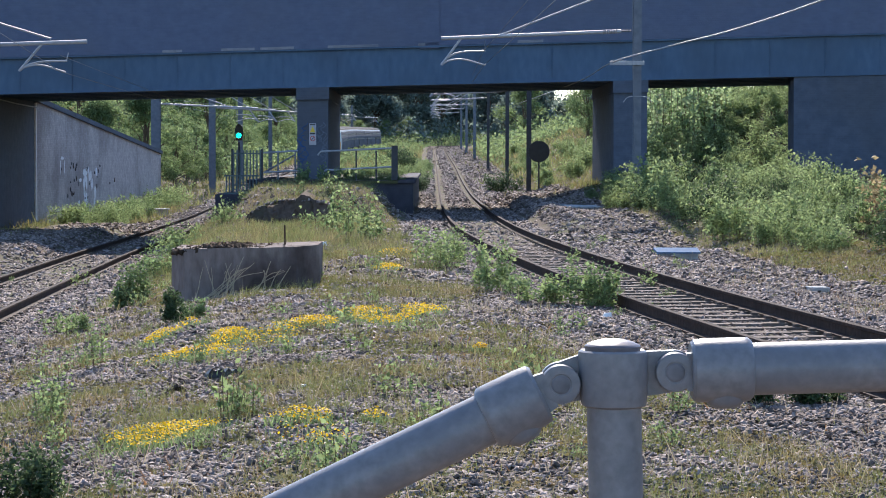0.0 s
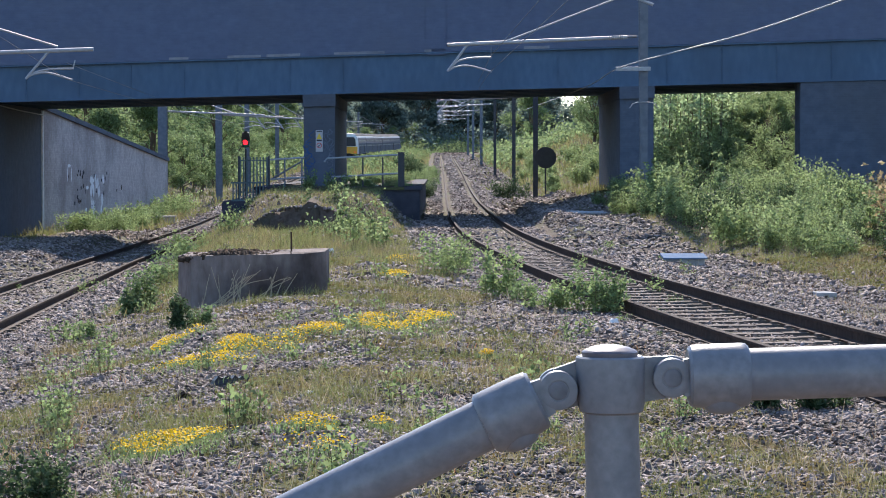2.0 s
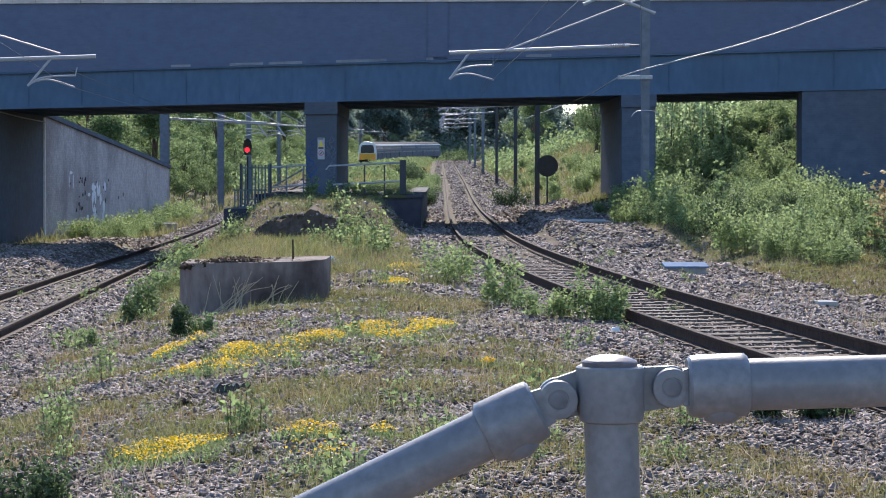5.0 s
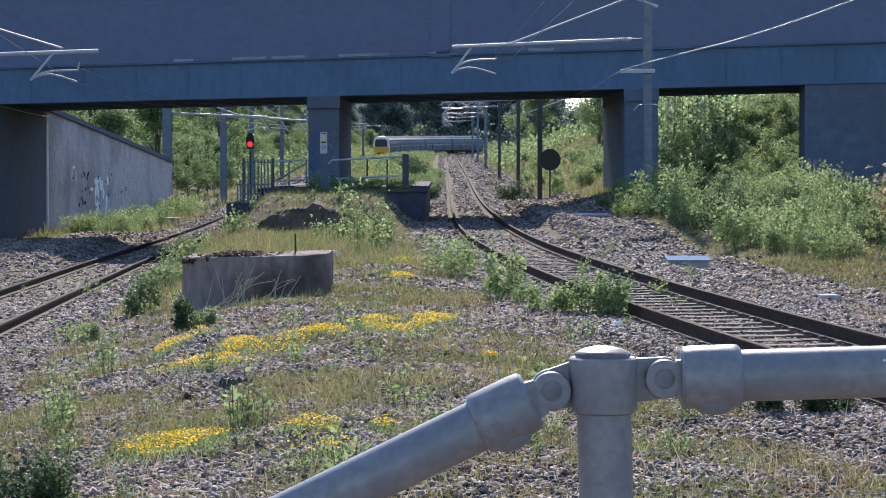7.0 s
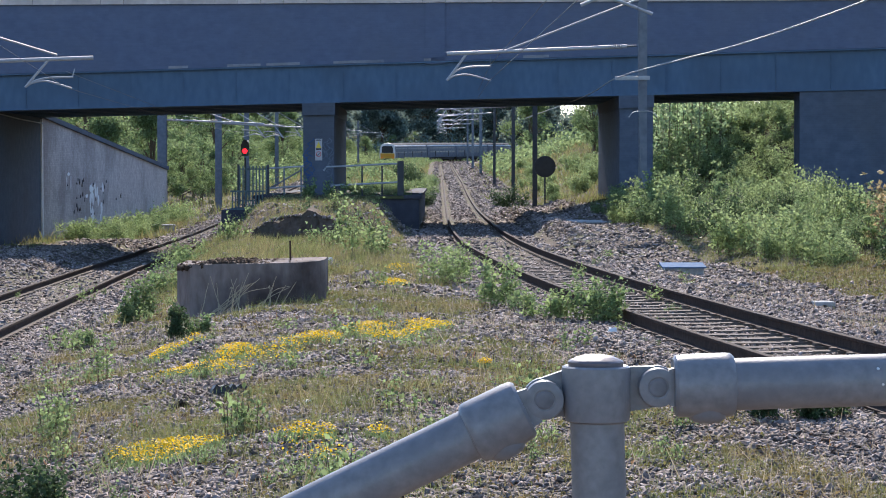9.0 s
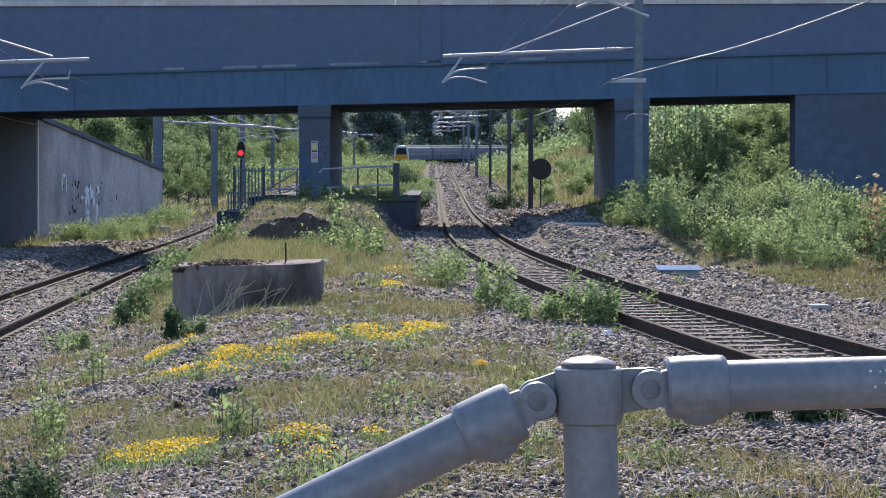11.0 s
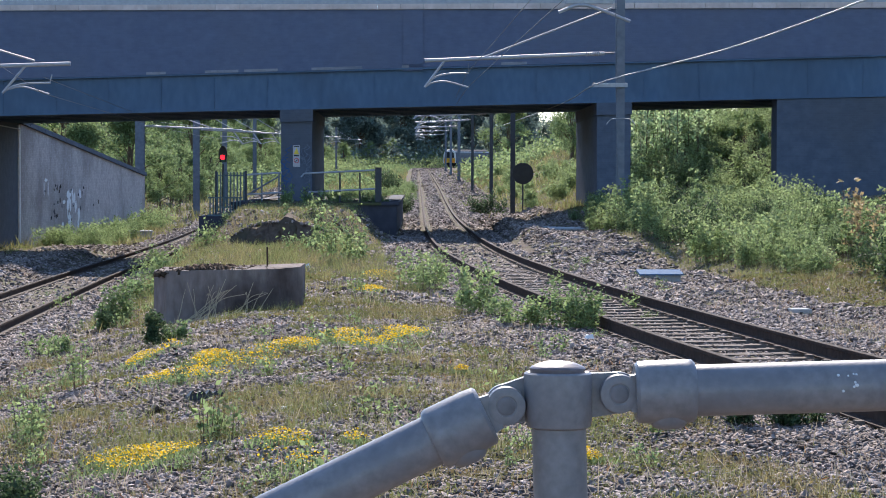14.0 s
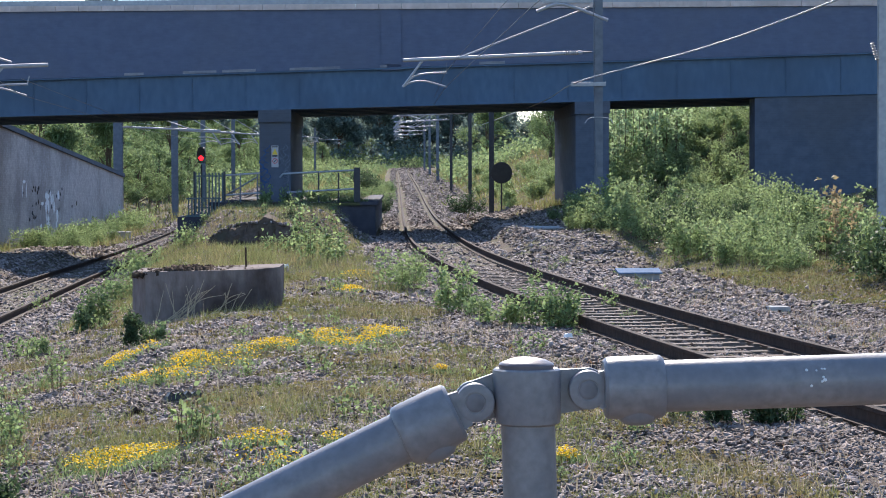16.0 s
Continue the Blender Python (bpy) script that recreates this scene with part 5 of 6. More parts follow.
    for i, (x, y, q) in enumerate(((10.1, 95.5, 0.8), (11.2, 96.5, 0.9), (12.3, 95.0, 0.6), (12.8, 99.8, 0.6), (14.0, 101.6, 0.7), (15.6, 101.2, 0.7), (17.0, 101.6, 0.7), (11.9, 93.4, 0.6), (10.5, 98.0, 0.9), (9.3, 98.4, 0.7), (8.2, 95.5, 0.5)) + tuple((12.4 + 1.0 * (j % 6) + g.uniform(-0.3, 0.3), 93.5 + 2.0 * (j // 6) + g.uniform(-0.6, 0.6), g.uniform(0.45, 0.75)) for j in range(48))):
        copy_thing(low, pose(x, y, gz(x, y), 0, 0, 73 * i) @ Matrix.Scale(q, 4))
    tall = shrub("tree", "tall airy leafy sapling past the bridge", "tree", 2.0, 6.0, 1000, 0.20, LEAF_SYCAMORE_LIT, 49, 0.9, 12, "saplings past the bridge")
    tall.matrix_basis = pose(9.7, 99.6, gz(9.7, 99.6))
    for i, (x, y, q) in enumerate(((10.7, 100.4, 1.05), (11.6, 98.6, 1.0), (12.4, 100.8, 0.8), (9.2, 97.5, 0.7))):
        copy_thing(tall, pose(x, y, gz(x, y), 0, 0, 95 * i + 20) @ Matrix.Scale(q, 4))
    near = shrub("tree", "tall leafy sycamore sapling past the bridge", "tree", 3.4, 5.0, 1800, 0.20, LEAF_SYCAMORE_LIT, 38, 0.8, 16)
    near.matrix_basis = pose(12.4, 110, gz(12.4, 110))
    near = shrub("tree", "tall leafy sycamore sapling past the bridge", "tree", 2.6, 4.2, 2600, 0.20, LEAF, 39, 0.8, 14)
    near.matrix_basis = pose(14.4, 112, gz(14.4, 112))
    # bank past the bridge on the right
    kinds = [shrub("bush", "sunlit bright green bush on the bank", "bush", 3.6, 3.0, 3200, 0.17, LEAF_BRIGHT, 40 + k, 0.8, 18, "bushes on the bank") for k in range(3)]
    kinds += [shrub("bush", "deep green bush on the bank", "bush", 3.0, 2.3, 2400, 0.14, LEAF, 50, 0.7, 16, "bushes on the bank")]
    spots = []
    for y in np.arange(101, 190, 4.2):
        xr = float(at(XR, y))
        for k in range(5 if y < 150 else 3):
            x = xr + 5.4 + k * 2.5 + g.uniform(-0.8, 0.8)
            spots.append((x, y + g.uniform(-1.5, 1.5), g.uniform(0.7, 1.0) * min(0.85, 0.50 + 0.06 * (x - xr - 5.0))))
    q = np.random.default_rng(77)
    blobs, mid = [], []
    for y in np.arange(190, 520, 3.0):
        for k in range(7):
            r = q.uniform(0.8, 1.9) * (0.3 if y > 270 and k < 4 else 0.8)
            x = float(at(XR, y)) + (5.3 if y < 280 else 6.4) + k * 2.2 + q.uniform(-1, 1)
            blobs.append((x, y, gz(x, y) + 0.5 * r, r, r, r))
        for k in range(8):
            r = q.uniform(0.8, 2.0)
            x = float(at(XL, y)) - 5.0 - k * 2.4 + q.uniform(-1, 1)
            blobs.append((x, y, gz(x, y) + 0.5 * r, r, r, r))
        gap = float(at(XR, y)) - float(at(XL, y)) - 6.0
        for k in range(int(max(0, gap) * 0.5)):
            r = q.uniform(0.5, 1.1)
            x = float(at(XL, y)) + 3.0 + gap * q.random()
            mid.append((x, y, gz(x, y) + 0.25 * r, r, r, r * 0.6))
    half = len(blobs) // 2
    q.shuffle(blobs)
    ob = leaf_cloud("undergrowth", blobs[:half], 60000, 0.30, LEAF_BRIGHT, None, q, 0.5)
    tagged(ob, "sunlit bright undergrowth on the far banks", "undergrowth", kind="stuff")
    ob = leaf_cloud("undergrowth", blobs[half:], 60000, 0.30, LEAF, None, q, 0.5)
    tagged(ob, "dense green undergrowth on the far banks", "undergrowth", kind="stuff")
    ob = leaf_cloud("undergrowth", mid, 24000, 0.24, LEAF, None, q, 0.4)
    tagged(ob, "low dull green growth between the far tracks", "undergrowth", kind="stuff")
    spread(kinds, spots, 2)
    blobs = []
    for k in range(260):
        r = q.uniform(2.2, 4.6)
        x = q.uniform(-105, 90)
        y = 566 + max(0, x) * 1.1 + q.uniform(0, 10)
        blobs.append((x, y, gz(x, y) + 0.7 * r, r, r, r * 1.3))
    for k in range(240):
        r = q.uniform(1.4, 3.4)
        y = q.uniform(440, 560)
        x = float(at(XL, y)) - 7.5 - q.uniform(0, 34)
        blobs.append((x, y, gz(x, y) + 0.6 * r, r, r, r * 1.2))
    ob = leaf_cloud("undergrowth", blobs, 48000, 0.8, LEAF_HAZED, None, q, 0.4)
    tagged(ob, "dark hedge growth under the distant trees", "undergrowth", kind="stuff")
    # trees
    green = [tree("tree", "leafy green tree beside the cutting", 6.5, 8.5, 8000, 0.22, LEAF, 60 + k, "trees beside the line") for k in range(3)]
    pale = tree("tree", "tree with pale blossom and light leaves", 5.0, 6.5, 4200, 0.22, LEAF_PALE, 66, "trees beside the line")
    m = pose(17.5, 122, gz(17.5, 122) - 0.1)
    pale.matrix_basis = m
    spots = [(11.0, 160, 0.55), (12.6, 174, 0.6), (13.2, 140, 0.5), (21.5, 118, 0.9), (24, 126, 1.0), (26, 140, 1.1), (15.0, 126, 0.75), (20, 140, 0.9), (29, 160, 1.2), (13.5, 150, 0.6), (19, 165, 0.9)]
    for y in np.arange(152, 300, 9):
        spots.append((float(at(XL, y)) - 6.0 - g.uniform(0, 2), y, g.uniform(0.75, 1.05)))
        spots.append((float(at(XL, y)) - 11 - g.uniform(0, 3), y + 4, g.uniform(0.95, 1.25)))
    for x, y, s in ((-22, 128, 0.9), (-26, 138, 1.1), (-21, 146, 0.8), (-30, 150, 1.2), (-19, 156, 0.8)):
        spots.append((x, y, s))
    for y in np.arange(300, 470, 14):
        spots.append((float(at(XL, y)) - 9 - g.uniform(0, 5), y, g.uniform(0.8, 1.2)))
        spots.append((float(at(XR, y)) + 11 + g.uniform(0, 4) + 0.03 * (y - 300), y, g.uniform(0.8, 1.2)))
    spread(green, spots, 3)
    far = [tree("tree", "tall dark tree in the distance", 12, 19, 8000, 0.75, LEAF_HAZED, 80 + k, "tall trees in the distance", 0.45) for k in range(3)]
    spots = []
    for i in range(40):
        x = -95 + i * 4.4
        spots.append((x + g.uniform(-1, 1), 545 + g.uniform(0, 12) + max(0, x) * 1.15, g.uniform(0.85, 1.2)))
        if i % 2:
            spots.append((x + g.uniform(-1, 1), 625 + max(0, x) * 1.15, g.uniform(1.5, 1.9)))
        spots.append((x + g.uniform(-1, 1) + 2, 575 + g.uniform(0, 12) + max(0, x) * 1.15, g.uniform(1.0, 1.35)))
    for y in np.arange(330, 520, 9):
        spots.append((float(at(XR, y)) + 13 + g.uniform(0, 5), y, g.uniform(0.6, 0.85)))
    for y in np.arange(330, 545, 8):
        spots.append((float(at(XL, y)) - 16 - g.uniform(0, 6), y, g.uniform(0.6, 0.9)))
    spread(far, spots, 4)
    # shrubs by the wing wall and the left verge
    kinds = [shrub("bush", "bright low shrub at the foot of the wall", "bush", 2.0, 1.25, 1500, 0.10, LEAF_BRIGHT if k else LEAF, 90 + k, 0.6, 12, "shrubs at the wall") for k in range(3)]
    spots = [(-15.0 + 0.35 * g.random(), y, g.uniform(0.8, 1.3)) for y in np.arange(92, 131, 2.2)]
    spots += [(-13.9 + g.uniform(-0.4, 0.4), y, g.uniform(0.6, 0.95)) for y in np.arange(92.5, 112, 2.2)]
    spots += [(-1.2 + g.uniform(-0.9, 0.7), y, g.uniform(0.6, 1.05)) for y in np.arange(113, 200, 3.5)]
    spread(kinds, spots, 5)
    top = [shrub("bush", "low green bush on the overgrown platform", "bush", 1.5, 0.9, 900, 0.09, LEAF if k else LEAF_BRIGHT, 190 + k, 0.6, 10, "bushes on the platform") for k in range(2)]
    for k in range(27):
        y, w = (91 + k * 1.4, g.uniform(0.5, 1.0)) if k < 15 else (75.9 + (k - 15) * 0.55, g.uniform(0.25, 0.5))
        m = pose(g.uniform(-5.3, -1.4) if k < 15 else g.uniform(-3.3, -0.75), y, 0.96, 0, 0, g.uniform(0, 360)) @ Matrix.Scale(w, 4)
        if k < 2:
            top[k].matrix_basis = m
        else:
            copy_thing(top[k % 2], m)
    b = shrub("bush", "round dark green bush on the verge", "bush", 2.1, 1.45, 2400, 0.10, LEAF_DEEP, 95, 0.4, 12)
    b.matrix_basis = pose(3.95, 122, gz(3.95, 122))
    for x, y, q in ((-1.9, 168, 1.3), (-1.0, 121, 0.8), (-2.7, 190, 1.2), (-0.9, 134, 0.7)):
        copy_thing(b, pose(x, y, gz(x, y), 0, 0, 40 * y) @ Matrix.Scale(q, 4))
    # saplings and weeds between the tracks
    def plant(lab, x, y, w, h, n, size, mat, seed, up=0.5, stems=8, full=1.2):
        shrub("weed_bush", lab, "plant", w * 1.12, h * 1.12, int(n * 1.7), size * 1.1, mat, seed, up, stems, m=pose(x, y, gz(x, y), 0, 0, seed * 31), full=full)
    plant("tall leafy sapling on the grassy ground", -1.85, 49.5, 1.15, 1.5, 330, 0.085, LEAF_BRIGHT, 101, 0.6, 9, 0.9)
    plant("leafy weed by the sapling", -1.35, 50.5, 0.7, 0.8, 200, 0.075, LEAF, 102, full=0.9)
    plant("leafy sapling by the heap", -2.35, 60, 0.7, 1.0, 200, 0.085, LEAF, 103, 0.7, 6, 0.9)
    plant("small bush by the rail", 0.05, 38.6, 0.85, 0.75, 800, 0.05, LEAF_BRIGHT, 104)
    plant("bush by the rail", 0.35, 39.6, 0.6, 0.5, 400, 0.05, LEAF, 109)
    plant("leafy sapling by the rail", 0.88, 31.5, 0.62, 0.82, 650, 0.055, LEAF_BRIGHT, 105, 0.7, 8)
    plant("dark leafy bush beside the rail", 1.98, 28.8, 0.74, 0.60, 900, 0.052, LEAF, 106, 0.5, 12)
    plant("leafy bush beside the rail", 1.42, 29.0, 0.60, 0.32, 500, 0.05, LEAF_BRIGHT, 107)
    plant("leafy weed beside the rail", 1.15, 30.4, 0.45, 0.28, 300, 0.045, LEAF, 108)
    plant("bush beside the concrete block", -4.55, 35.0, 0.55, 0.62, 700, 0.05, LEAF, 110)
    plant("bush beside the concrete block", -4.80, 34.6, 0.40, 0.40, 400, 0.05, LEAF, 111)
    plant("leafy weed before the concrete block", -3.12, 27.3, 0.36, 0.46, 600, 0.045, LEAF_DEEP, 112)
    plant("leafy green weed among stones", -2.95, 27.8, 0.35, 0.25, 260, 0.045, LEAF, 113)
    plant("broad low green bush on stones", -2.42, 13.0, 0.62, 0.42, 1300, 0.034, LEAF_DEEP, 114, 0.5, 14)
    plant("broad low green bush on stones", -2.75, 12.4, 0.5, 0.62, 1200, 0.032, LEAF, 115, 0.5, 12)
    plant("thin pale weed with narrow leaves", -3.15, 18.6, 0.42, 0.50, 260, 0.03, LEAF_BRIGHT, 116, 0.5, 7)
    plant("thin pale weed with narrow leaves", -3.28, 22.0, 0.40, 0.50, 260, 0.03, LEAF_BRIGHT, 117, 0.6, 7)
    plant("thin pale weed with narrow leaves", -2.95, 17.2, 0.30, 0.34, 160, 0.03, LEAF_BRIGHT, 118, 0.6, 6)
    plant("dark green plant under the handrail", 2.47, 17.0, 0.28, 0.30, 700, 0.036, LEAF_DEEP, 119)
    plant("dark green plant under the handrail", 2.90, 17.3, 0.42, 0.28, 800, 0.036, LEAF_DEEP, 120)
    plant("leafy weed on the stones", 2.2, 17.2, 0.3, 0.22, 220, 0.03, LEAF, 121)
    plant("grey-green weed on the stones", -4.75, 30.0, 0.5, 0.3, 300, 0.04, LEAF, 122)
    plant("leafy weed at the platform end", -4.3, 74.2, 0.7, 0.8, 300, 0.08, LEAF, 123)
    plant("leafy weed at the platform end", -3.3, 74.6, 0.9, 0.7, 300, 0.08, LEAF, 124)
    plant("leafy green bush by the further rail", -5.4, 45, 0.9, 0.6, 500, 0.06, LEAF, 125)
    plant("leafy green bush by the further rail", -6.6, 58, 1.4, 0.6, 600, 0.07, LEAF, 126)
    plant("leafy green bush by the further rail", -7.2, 66, 1.6, 0.6, 600, 0.08, LEAF_BRIGHT, 127)
    weeds = [shrub("weed", "small green weed among the stones", "weed", 0.28, 0.22, 110, 0.028, LEAF if k % 2 else LEAF_BRIGHT, 130 + k, 0.5, 6, "weeds among the stones") for k in range(5)]
    spots = []
    for k in range(150):
        y = 13 + 40 * g.random() ** 1.5
        spots.append((g.uniform(-0.19, 0.12) * y - 0.2, y, g.uniform(0.5, 1.5)))
    for k in range(34):
        spots.append((g.uniform(-6.4, -0.9), g.uniform(56, 73.5), g.uniform(1.4, 2.9)))
    spread(weeds, spots, 6)
    # dry stalks leaning before the block
    r2 = np.random.default_rng(8)
    d = empty("dry_stalks", pose(-3.0, 31.2, gz(-3.0, 31.2)), "dry pale stalks leaning on the concrete", "stalks")
    for k in range(22):
        x = r2.uniform(-0.3, 0.75)
        bm = B()
        lean = r2.normal(0.15, 0.25)
        tube(bm, bent([(x, 0, 0), (x + lean * 0.4, 0.1, 0.15), (x + lean * 0.7, 0.15, r2.uniform(0.25, 0.4)), (x + lean * 1.1, 0.15, r2.uniform(0.35, 0.6))], 4), 0.010, 4, 0.004)
        part("stalk", bm, STRAW, d)


plants()

# ---- yellow flowers ----


def flowers():
    g = np.random.default_rng(21)
    petal = [(0.5 * math.cos(a), 0.5 * math.sin(a), 0.12 * (i % 2)) for i, a in enumerate(np.linspace(0, 2 * math.pi, 6, endpoint=False))]
    patches = [(-1.86, 15.4, 0.36, 0.47, 420), (-2.98, 24.7, 0.17, 0.71, 130), (-2.10, 23.3, 0.21, 0.60, 200), (-2.23, 21.4, 0.43, 0.51, 190), (-1.30, 24.6, 0.28, 0.61, 190), (-1.56, 23.6, 0.24, 0.86, 70), (-0.80, 26.4, 0.28, 0.78, 220), (-0.53, 25.2, 0.32, 0.62, 120), (-0.15, 26.5, 0.28, 0.79, 220),
               (-0.77, 43.8, 0.28, 1.34, 110), (-0.72, 36.7, 0.24, 1.16, 130), (-0.89, 15.3, 0.23, 0.20, 90), (-0.67, 14.0, 0.16, 0.34, 40), (-0.40, 15.4, 0.08, 0.17, 34), (-0.83, 14.7, 0.22, 0.44, 26), (-2.78, 25.6, 0.13, 0.71, 30), (-1.78, 22.7, 0.34, 0.71, 50),
               (0.45, 21.3, 0.07, 0.08, 60), (1.10, 14.3, 0.10, 0.1, 70), (-2.9, 13.6, 0.12, 0.12, 40)]
    for i, (x, y, rx, ry, n) in enumerate(patches):
        t = empty("flower_patch", pose(x, y, gz(x, y)), "low scattered patch of small yellow flowers among stones" if n < 100 else "dense cushion of small yellow flowers", "flowers", "yellow flowers")
        n = int(n * 2.6)
        a = g.uniform(0, 6.283, n)
        p = np.c_[np.cos(a), np.sin(a)] * (g.random(n) ** 0.6 * (1 + 0.22 * np.sin(3 * a + i) + 0.12 * g.normal(size=n)))[:, None]
        keep = p * (rx, ry)
        z = ground_z(keep[:, 0] + x, keep[:, 1] + y) - gz(x, y) + 0.05 + 0.07 * g.random(n) * np.exp(-(p ** 2).sum(1))
        s = g.uniform(0.010, 0.020, n) * (1 + 0.025 * max(0, y - 15))
        ob = scattered("blossom_mass", petal, [(0, 1, 2, 3, 4, 5)], np.c_[keep, z], np.c_[s, s, s], np.c_[g.normal(0.35, 0.4, n), g.normal(0, 0.4, n), g.uniform(0, 6, n)], YELLOW, parent=t)
        ob["kind"] = "stuff"
        m = int(n * 2.4)
        p = g.normal(size=(m, 2)) * 0.6 * (rx, ry)
        z = ground_z(p[:, 0] + x, p[:, 1] + y) - gz(x, y)
        s = g.uniform(0.035, 0.085, m)
        ob = scattered("greenery", BLADE_V, BLADE_F, np.c_[p, z], np.c_[s * 0.2, s, s], np.c_[g.normal(0, 0.5, m), g.normal(0, 0.5, m), g.uniform(0, 6, m)], LEAF, parent=t)
        ob["kind"] = "stuff"


flowers()

# ---- loose stones and grass ----
TABLE = np.random.default_rng(99).random((256, 256))


def patchy(x, y, s):
    """Smooth random field, 0 to 1, with patches of about s metres."""
    u, v = np.asarray(x) / s + 500, np.asarray(y) / s + 500
    i, j = np.floor(u).astype(int), np.floor(v).astype(int)
    a, b = u - i, v - j
    a, b = a * a * (3 - 2 * a), b * b * (3 - 2 * b)
    q = lambda m, n: TABLE[m % 256, n % 256]
    return (q(i, j) * (1 - a) + q(i + 1, j) * a) * (1 - b) + (q(i, j + 1) * (1 - a) + q(i + 1, j + 1) * a) * b


def grassy(x, y):
    """How much grass grows there, 0 to 1."""
    f = 0.34 * patchy(x, y, 2.1) + 0.36 * patchy(x + 37, y, 0.7) + 0.30 * patchy(x, y + 91, 0.22)
    u, v = x - at(XR, y), at(XL, y) - x
    f = f + 0.30 * sstep(38, 46, y) * sstep(-2.0, -3.2, u) * sstep(-1.8, -3, v)
    f = f - 0.10 * np.exp(-((y - 34) / 3.5) ** 2) * sstep(-3.0, -1.0, x)
    f = f - 0.9 * sstep(2.7, 2.2, np.abs(u)) * sstep(0, 1, u + 2.4) - 0.9 * sstep(2.1, 1.6, np.abs(v))
    f = f - 0.9 * sstep(1.8, 2.4, u) * sstep(4.4, 3.6, u)
    f = f - 0.9 * sstep(1.5, 2.0, v) * sstep(4.6, 3.9, v) * sstep(100, 90, y)
    f = f + 0.38 * sstep(3.7, 4.6, u)
    f = f + 0.02 * sstep(-0.3, -2.2, x) * sstep(34, 26, y)
    return np.clip(f, 0, 1)


def sample(y0, y1, per_m2, g, left=-0.215, right=0.235):
    n = int(per_m2 * (right - left) * (y1 * y1 - y0 * y0) / 2)
    y = np.sqrt(g.uniform(y0 * y0, y1 * y1, n))
    return g.uniform(left, right, n) * y, y


def loose_stones():
    g = np.random.default_rng(31)
    xs, ys, rs = [], [], []
    for y0, y1, dens, r in ((11.0, 22, 900, 0.0215), (22, 34, 430, 0.027), (34, 50, 130, 0.040), (50, 82, 50, 0.048), (82, 150, 24, 0.065), (150, 290, 7, 0.09), (290, 440, 4, 0.13)):
        x, y = sample(y0, y1, dens, g)
        keep = g.random(len(x)) > sstep(0.43, 0.68, grassy(x, y)) * 0.82
        u, v = np.abs(x - at(XR, y)), np.abs(x - at(XL, y))
        on_rail = (np.abs(u - 0.75) < 0.11 + 0.16 * (y > 80)) | (np.abs(v - 0.75) < 0.11 + 0.16 * (y > 80))
        block = (np.abs(x + 2.65) < 1.1) & (np.abs(y - 32.6) < 0.8)
        keep &= ~on_rail & ~block
        keep &= ~(((u < 0.7) | (v < 0.7)) & (y < 80) & (g.random(len(x)) < 0.3))
        keep &= (y < 82) | (u < 4.2) | (v < 4.2)
        keep &= ~((y > 75.0) & (x > -7.3) & (x < -0.5))
        xs.append(x[keep]), ys.append(y[keep]), rs.append(np.full(keep.sum(), r))
    x, y, r = np.concatenate(xs), np.concatenate(ys), np.concatenate(rs)
    n = len(x)
    r = r * g.uniform(0.6, 1.35, n)
    inside = (np.abs(x - at(XR, y)) < 1.25) | (np.abs(x - at(XL, y)) < 1.25)
    z = ground_z(x, y) + r * g.uniform(-0.15, 0.3, n) - inside * (y < 80) * r * 0.35
    sizes = r[:, None] * g.uniform(0.55, 1.4, (n, 3)) * (1.45, 0.95, 0.33)
    ob = scattered("loose_stones", STONE_V, STONE_F, np.c_[x, y, z], sizes, np.c_[g.normal(0, 0.42, n), g.normal(0, 0.42, n), g.uniform(0, 6.3, n)], STONE)
    tagged(ob, "loose grey ballast stones of mixed size", "stones", kind="stuff")


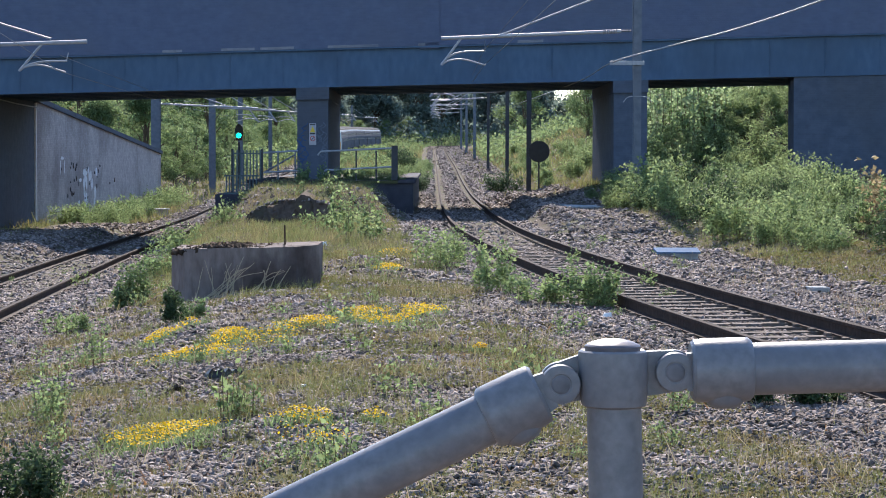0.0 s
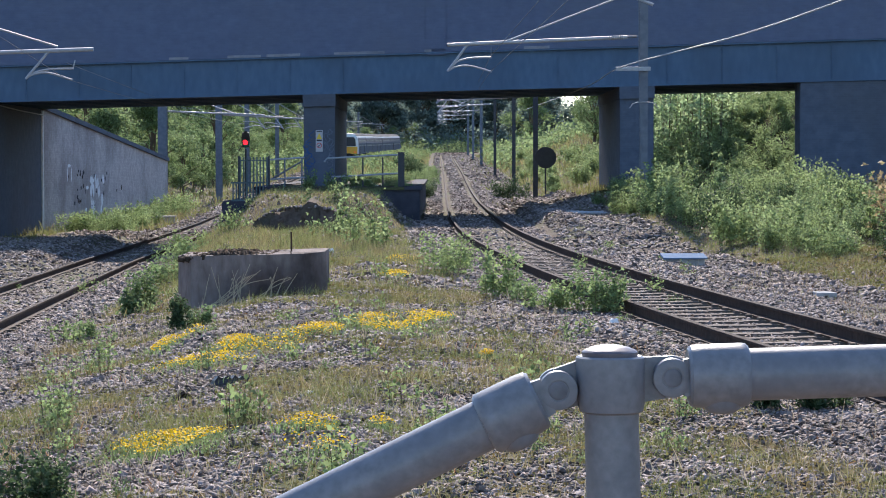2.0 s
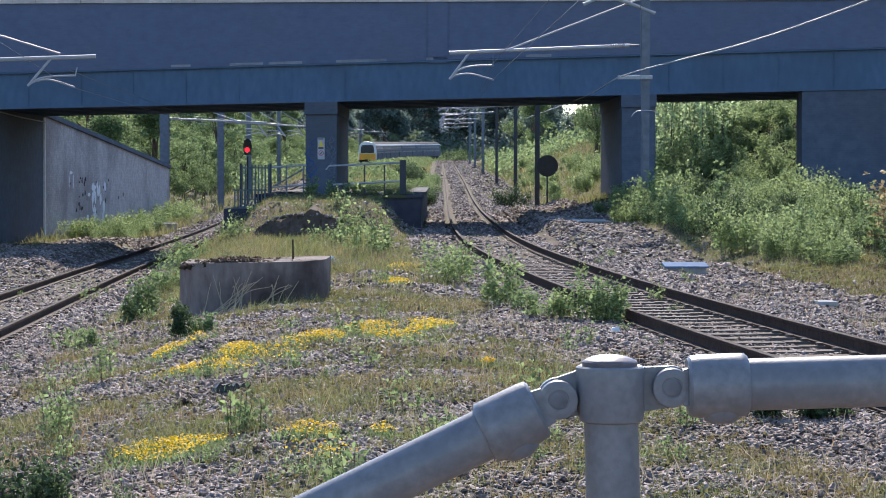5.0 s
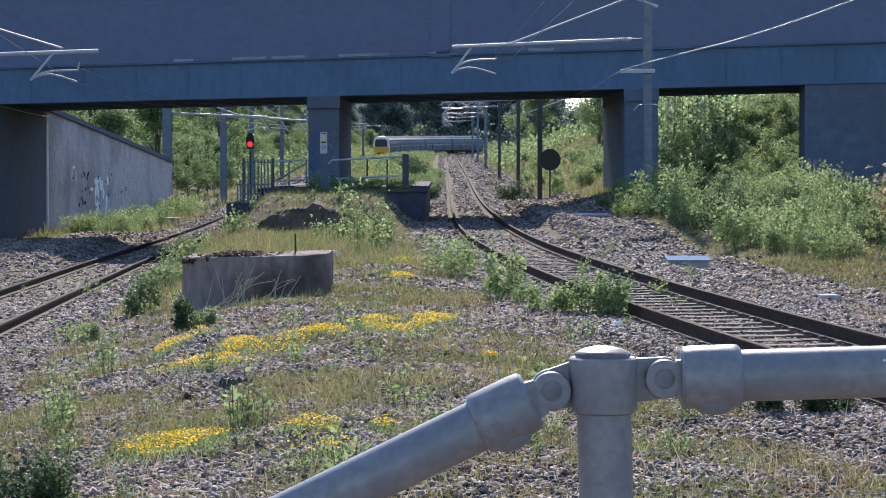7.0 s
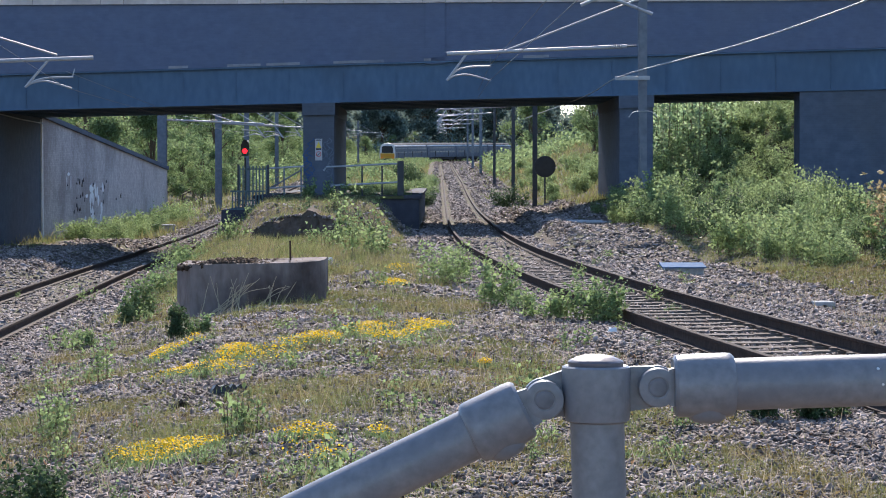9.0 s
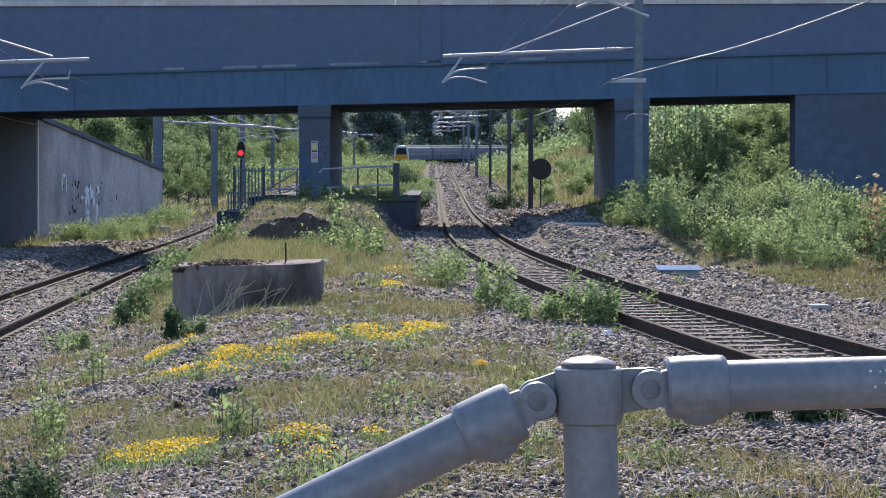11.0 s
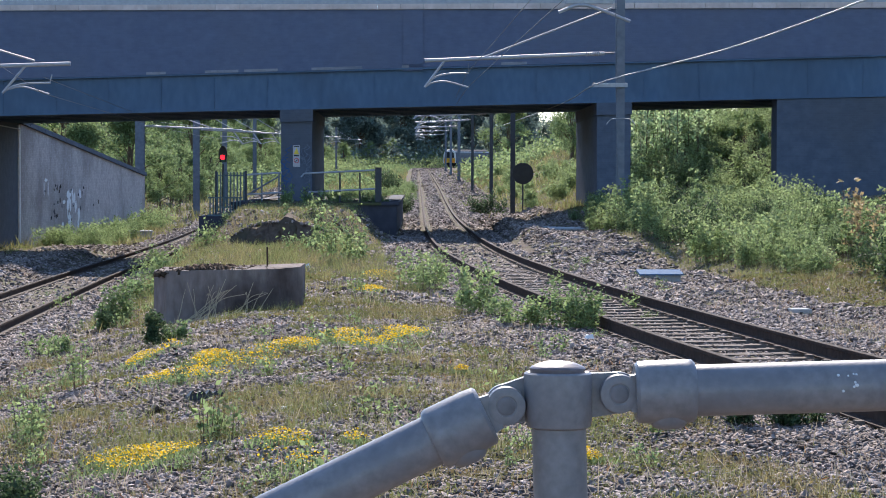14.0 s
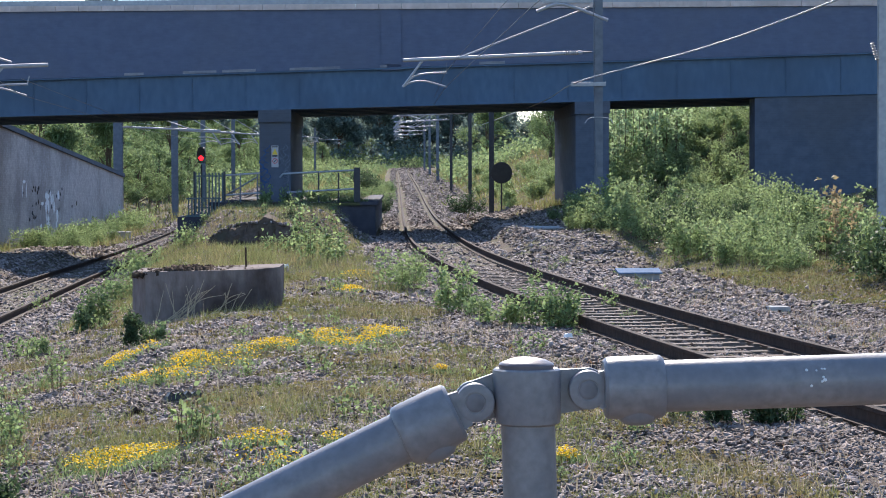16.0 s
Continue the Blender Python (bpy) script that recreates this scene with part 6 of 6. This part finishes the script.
def grass():
    g = np.random.default_rng(41)
    out = []
    for y0, y1, dens, h, w in ((11.0, 20, 950, 0.065, 0.0055), (20, 34, 430, 0.075, 0.008), (34, 60, 240, 0.10, 0.014), (60, 84, 150, 0.09, 0.017), (84, 130, 40, 0.22, 0.035), (130, 330, 9, 0.35, 0.09)):
        x, y = sample(y0, y1, dens, g)
        f = grassy(x, y)
        keep = g.random(len(x)) < sstep(0.40, 0.68, f) * 0.95 + 0.03
        u, v = np.abs(x - at(XR, y)), np.abs(x - at(XL, y))
        keep &= (u > 1.4) & (v > 1.3)
        keep &= ~((y > 112) & (x < at(XR, y)) & (x > at(XL, y)) & (g.random(len(x)) < 0.6))
        keep &= ~((np.abs(x + 2.65) < 1.1) & (np.abs(y - 32.6) < 0.8))
        keep &= ~((y > 75.0) & (x > -7.3) & (x < -0.5) & (y < 112))
        x, y, f = x[keep], y[keep], f[keep]
        n = len(x)
        hh = h * (1 - 0.45 * sstep(3.4, 4.0, x - at(XR, y))) * g.uniform(0.4, 1.5, n) * (0.7 + 0.8 * f) * (1 + 0.8 * sstep(0.5, 0.8, patchy(x + 11, y + 5, 1.3)))
        out.append((np.c_[x, y, ground_z(x, y) - 0.01], np.c_[np.full(n, w) * g.uniform(0.6, 1.4, n), hh, hh], np.c_[g.normal(0, 0.35, n), g.normal(0, 0.35, n), g.uniform(0, 6.3, n)]))
    # separate small tufts on the stones
    cx, cy = sample(11.2, 31, 1.9, g)
    far_off = (np.abs(cx - at(XR, cy)) > 1.7) & (np.abs(cx - at(XL, cy)) > 1.7)
    cx, cy = cx[far_off], cy[far_off]
    k = 34
    size = np.repeat(g.uniform(0.05, 0.13, len(cx)), k)
    x = np.repeat(cx, k) + g.normal(0, 0.028, len(cx) * k)
    y = np.repeat(cy, k) + g.normal(0, 0.028, len(cx) * k)
    n = len(x)
    hh = size * g.uniform(0.5, 1.2, n)
    out.append((np.c_[x, y, ground_z(x, y) - 0.01], np.c_[g.uniform(0.004, 0.008, n), hh, hh], np.c_[g.normal(0, 0.45, n), g.normal(0, 0.45, n), g.uniform(0, 6.3, n)]))
    p, s, t = (np.concatenate(a) for a in zip(*out))
    ob = scattered("grass", BLADE_V, BLADE_F, p, s, t, GRASS)
    tagged(ob, "sparse wild grass, green and straw-coloured", "grass", kind="stuff")
    # creeping ground leaves
    x, y = sample(11.0, 44, 420, g)
    f = grassy(x, y)
    keep = (g.random(len(x)) < sstep(0.40, 0.58, f)) & (np.abs(x - at(XR, y)) > 1.6) & (np.abs(x - at(XL, y)) > 1.6)
    x, y = x[keep], y[keep]
    n = len(x)
    s = g.uniform(0.015, 0.04, n) * (1 + 0.02 * (y - 13))
    ob = scattered("creeping_leaves", LEAF_V, LEAF_F, np.c_[x, y, ground_z(x, y) + 0.02], np.c_[s, s, s], np.c_[g.normal(0.3, 0.5, n), g.normal(0, 0.5, n), g.uniform(0, 6.3, n)], MOSS)
    tagged(ob, "low olive moss and creeping leaves", "ground plants", kind="stuff")
    # bare twiggy dead stems
    x, y = sample(11.5, 42, 60, g)
    keep = (g.random(len(x)) < sstep(0.3, 0.6, patchy(x + 60, y, 1.1))) & (np.abs(x - at(XR, y)) > 1.6) & (np.abs(x - at(XL, y)) > 1.6)
    x, y = x[keep], y[keep]
    n = len(x)
    hh = g.uniform(0.03, 0.15, n) + 0.2 * (g.random(n) < 0.04)
    ob = scattered("dry_grass", BLADE_V, BLADE_F, np.c_[x, y, ground_z(x, y)], np.c_[np.full(n, 0.008), hh, hh], np.c_[g.normal(0, 0.3, n), g.normal(0, 0.3, n), g.uniform(0, 6.3, n)], STRAW)
    tagged(ob, "dry straw-coloured stems", "dry grass", kind="stuff")
    x, y = sample(11.5, 42, 45, g)
    keep = (g.random(len(x)) < sstep(0.62, 0.8, patchy(x + 160, y + 40, 0.6))) & (np.abs(x - at(XR, y)) > 1.6) & (np.abs(x - at(XL, y)) > 1.6)
    x, y = x[keep], y[keep]
    n = len(x)
    hh = g.uniform(0.03, 0.09, n)
    ob = scattered("russet_weeds", BLADE_V, BLADE_F, np.c_[x, y, ground_z(x, y)], np.c_[np.full(n, 0.012), hh, hh], np.c_[g.normal(0, 0.5, n), g.normal(0, 0.5, n), g.uniform(0, 6.3, n)], RUSSET)
    tagged(ob, "low russet weeds among the stones", "weeds", kind="stuff")


loose_stones()
grass()

# ---- what moves ----


def motions():
    # the train draws away along the further track
    rear_t = [0, 1.5, 3, 4, 6.5, 9, 11.5, 12.5, 14, 16]
    rear_y = [276, 297, 318, 331, 364, 397, 431, 446, 470, 505]
    run = np.concatenate([[0], np.cumsum(np.hypot(np.diff(YY), np.diff(XL)))])

    def along(s):
        y = float(np.interp(s, run, YY))
        return Vector((float(at(XL, y)), y, float(at(ZL, y))))

    for i, car in enumerate(CARS):
        rows = []
        for k in range(17):
            s = float(np.interp(np.interp(k, rear_t, rear_y), YY, run)) + 10.0 + 20.4 * i
            a, b = along(s - 7), along(s + 7)
            d = (b - a).normalized()
            m = Matrix.Translation((a + b) / 2) @ d.to_track_quat("Y", "Z").to_matrix().to_4x4()
            rows.append((float(k), m))
        walk(car, rows)
    # the signal's made-up lamp unit turns from green to red, in place of switching
    rest = Matrix.Translation((0, -0.08, LAMP_Z))
    walk(LAMP_UNIT, [(t, rest @ Matrix.Rotation(radians(a), 4, "Z")) for t, a in ((0, 0), (1.1, 0), (1.134, 60), (1.167, 120), (1.2, 180), (16, 180))])


motions()
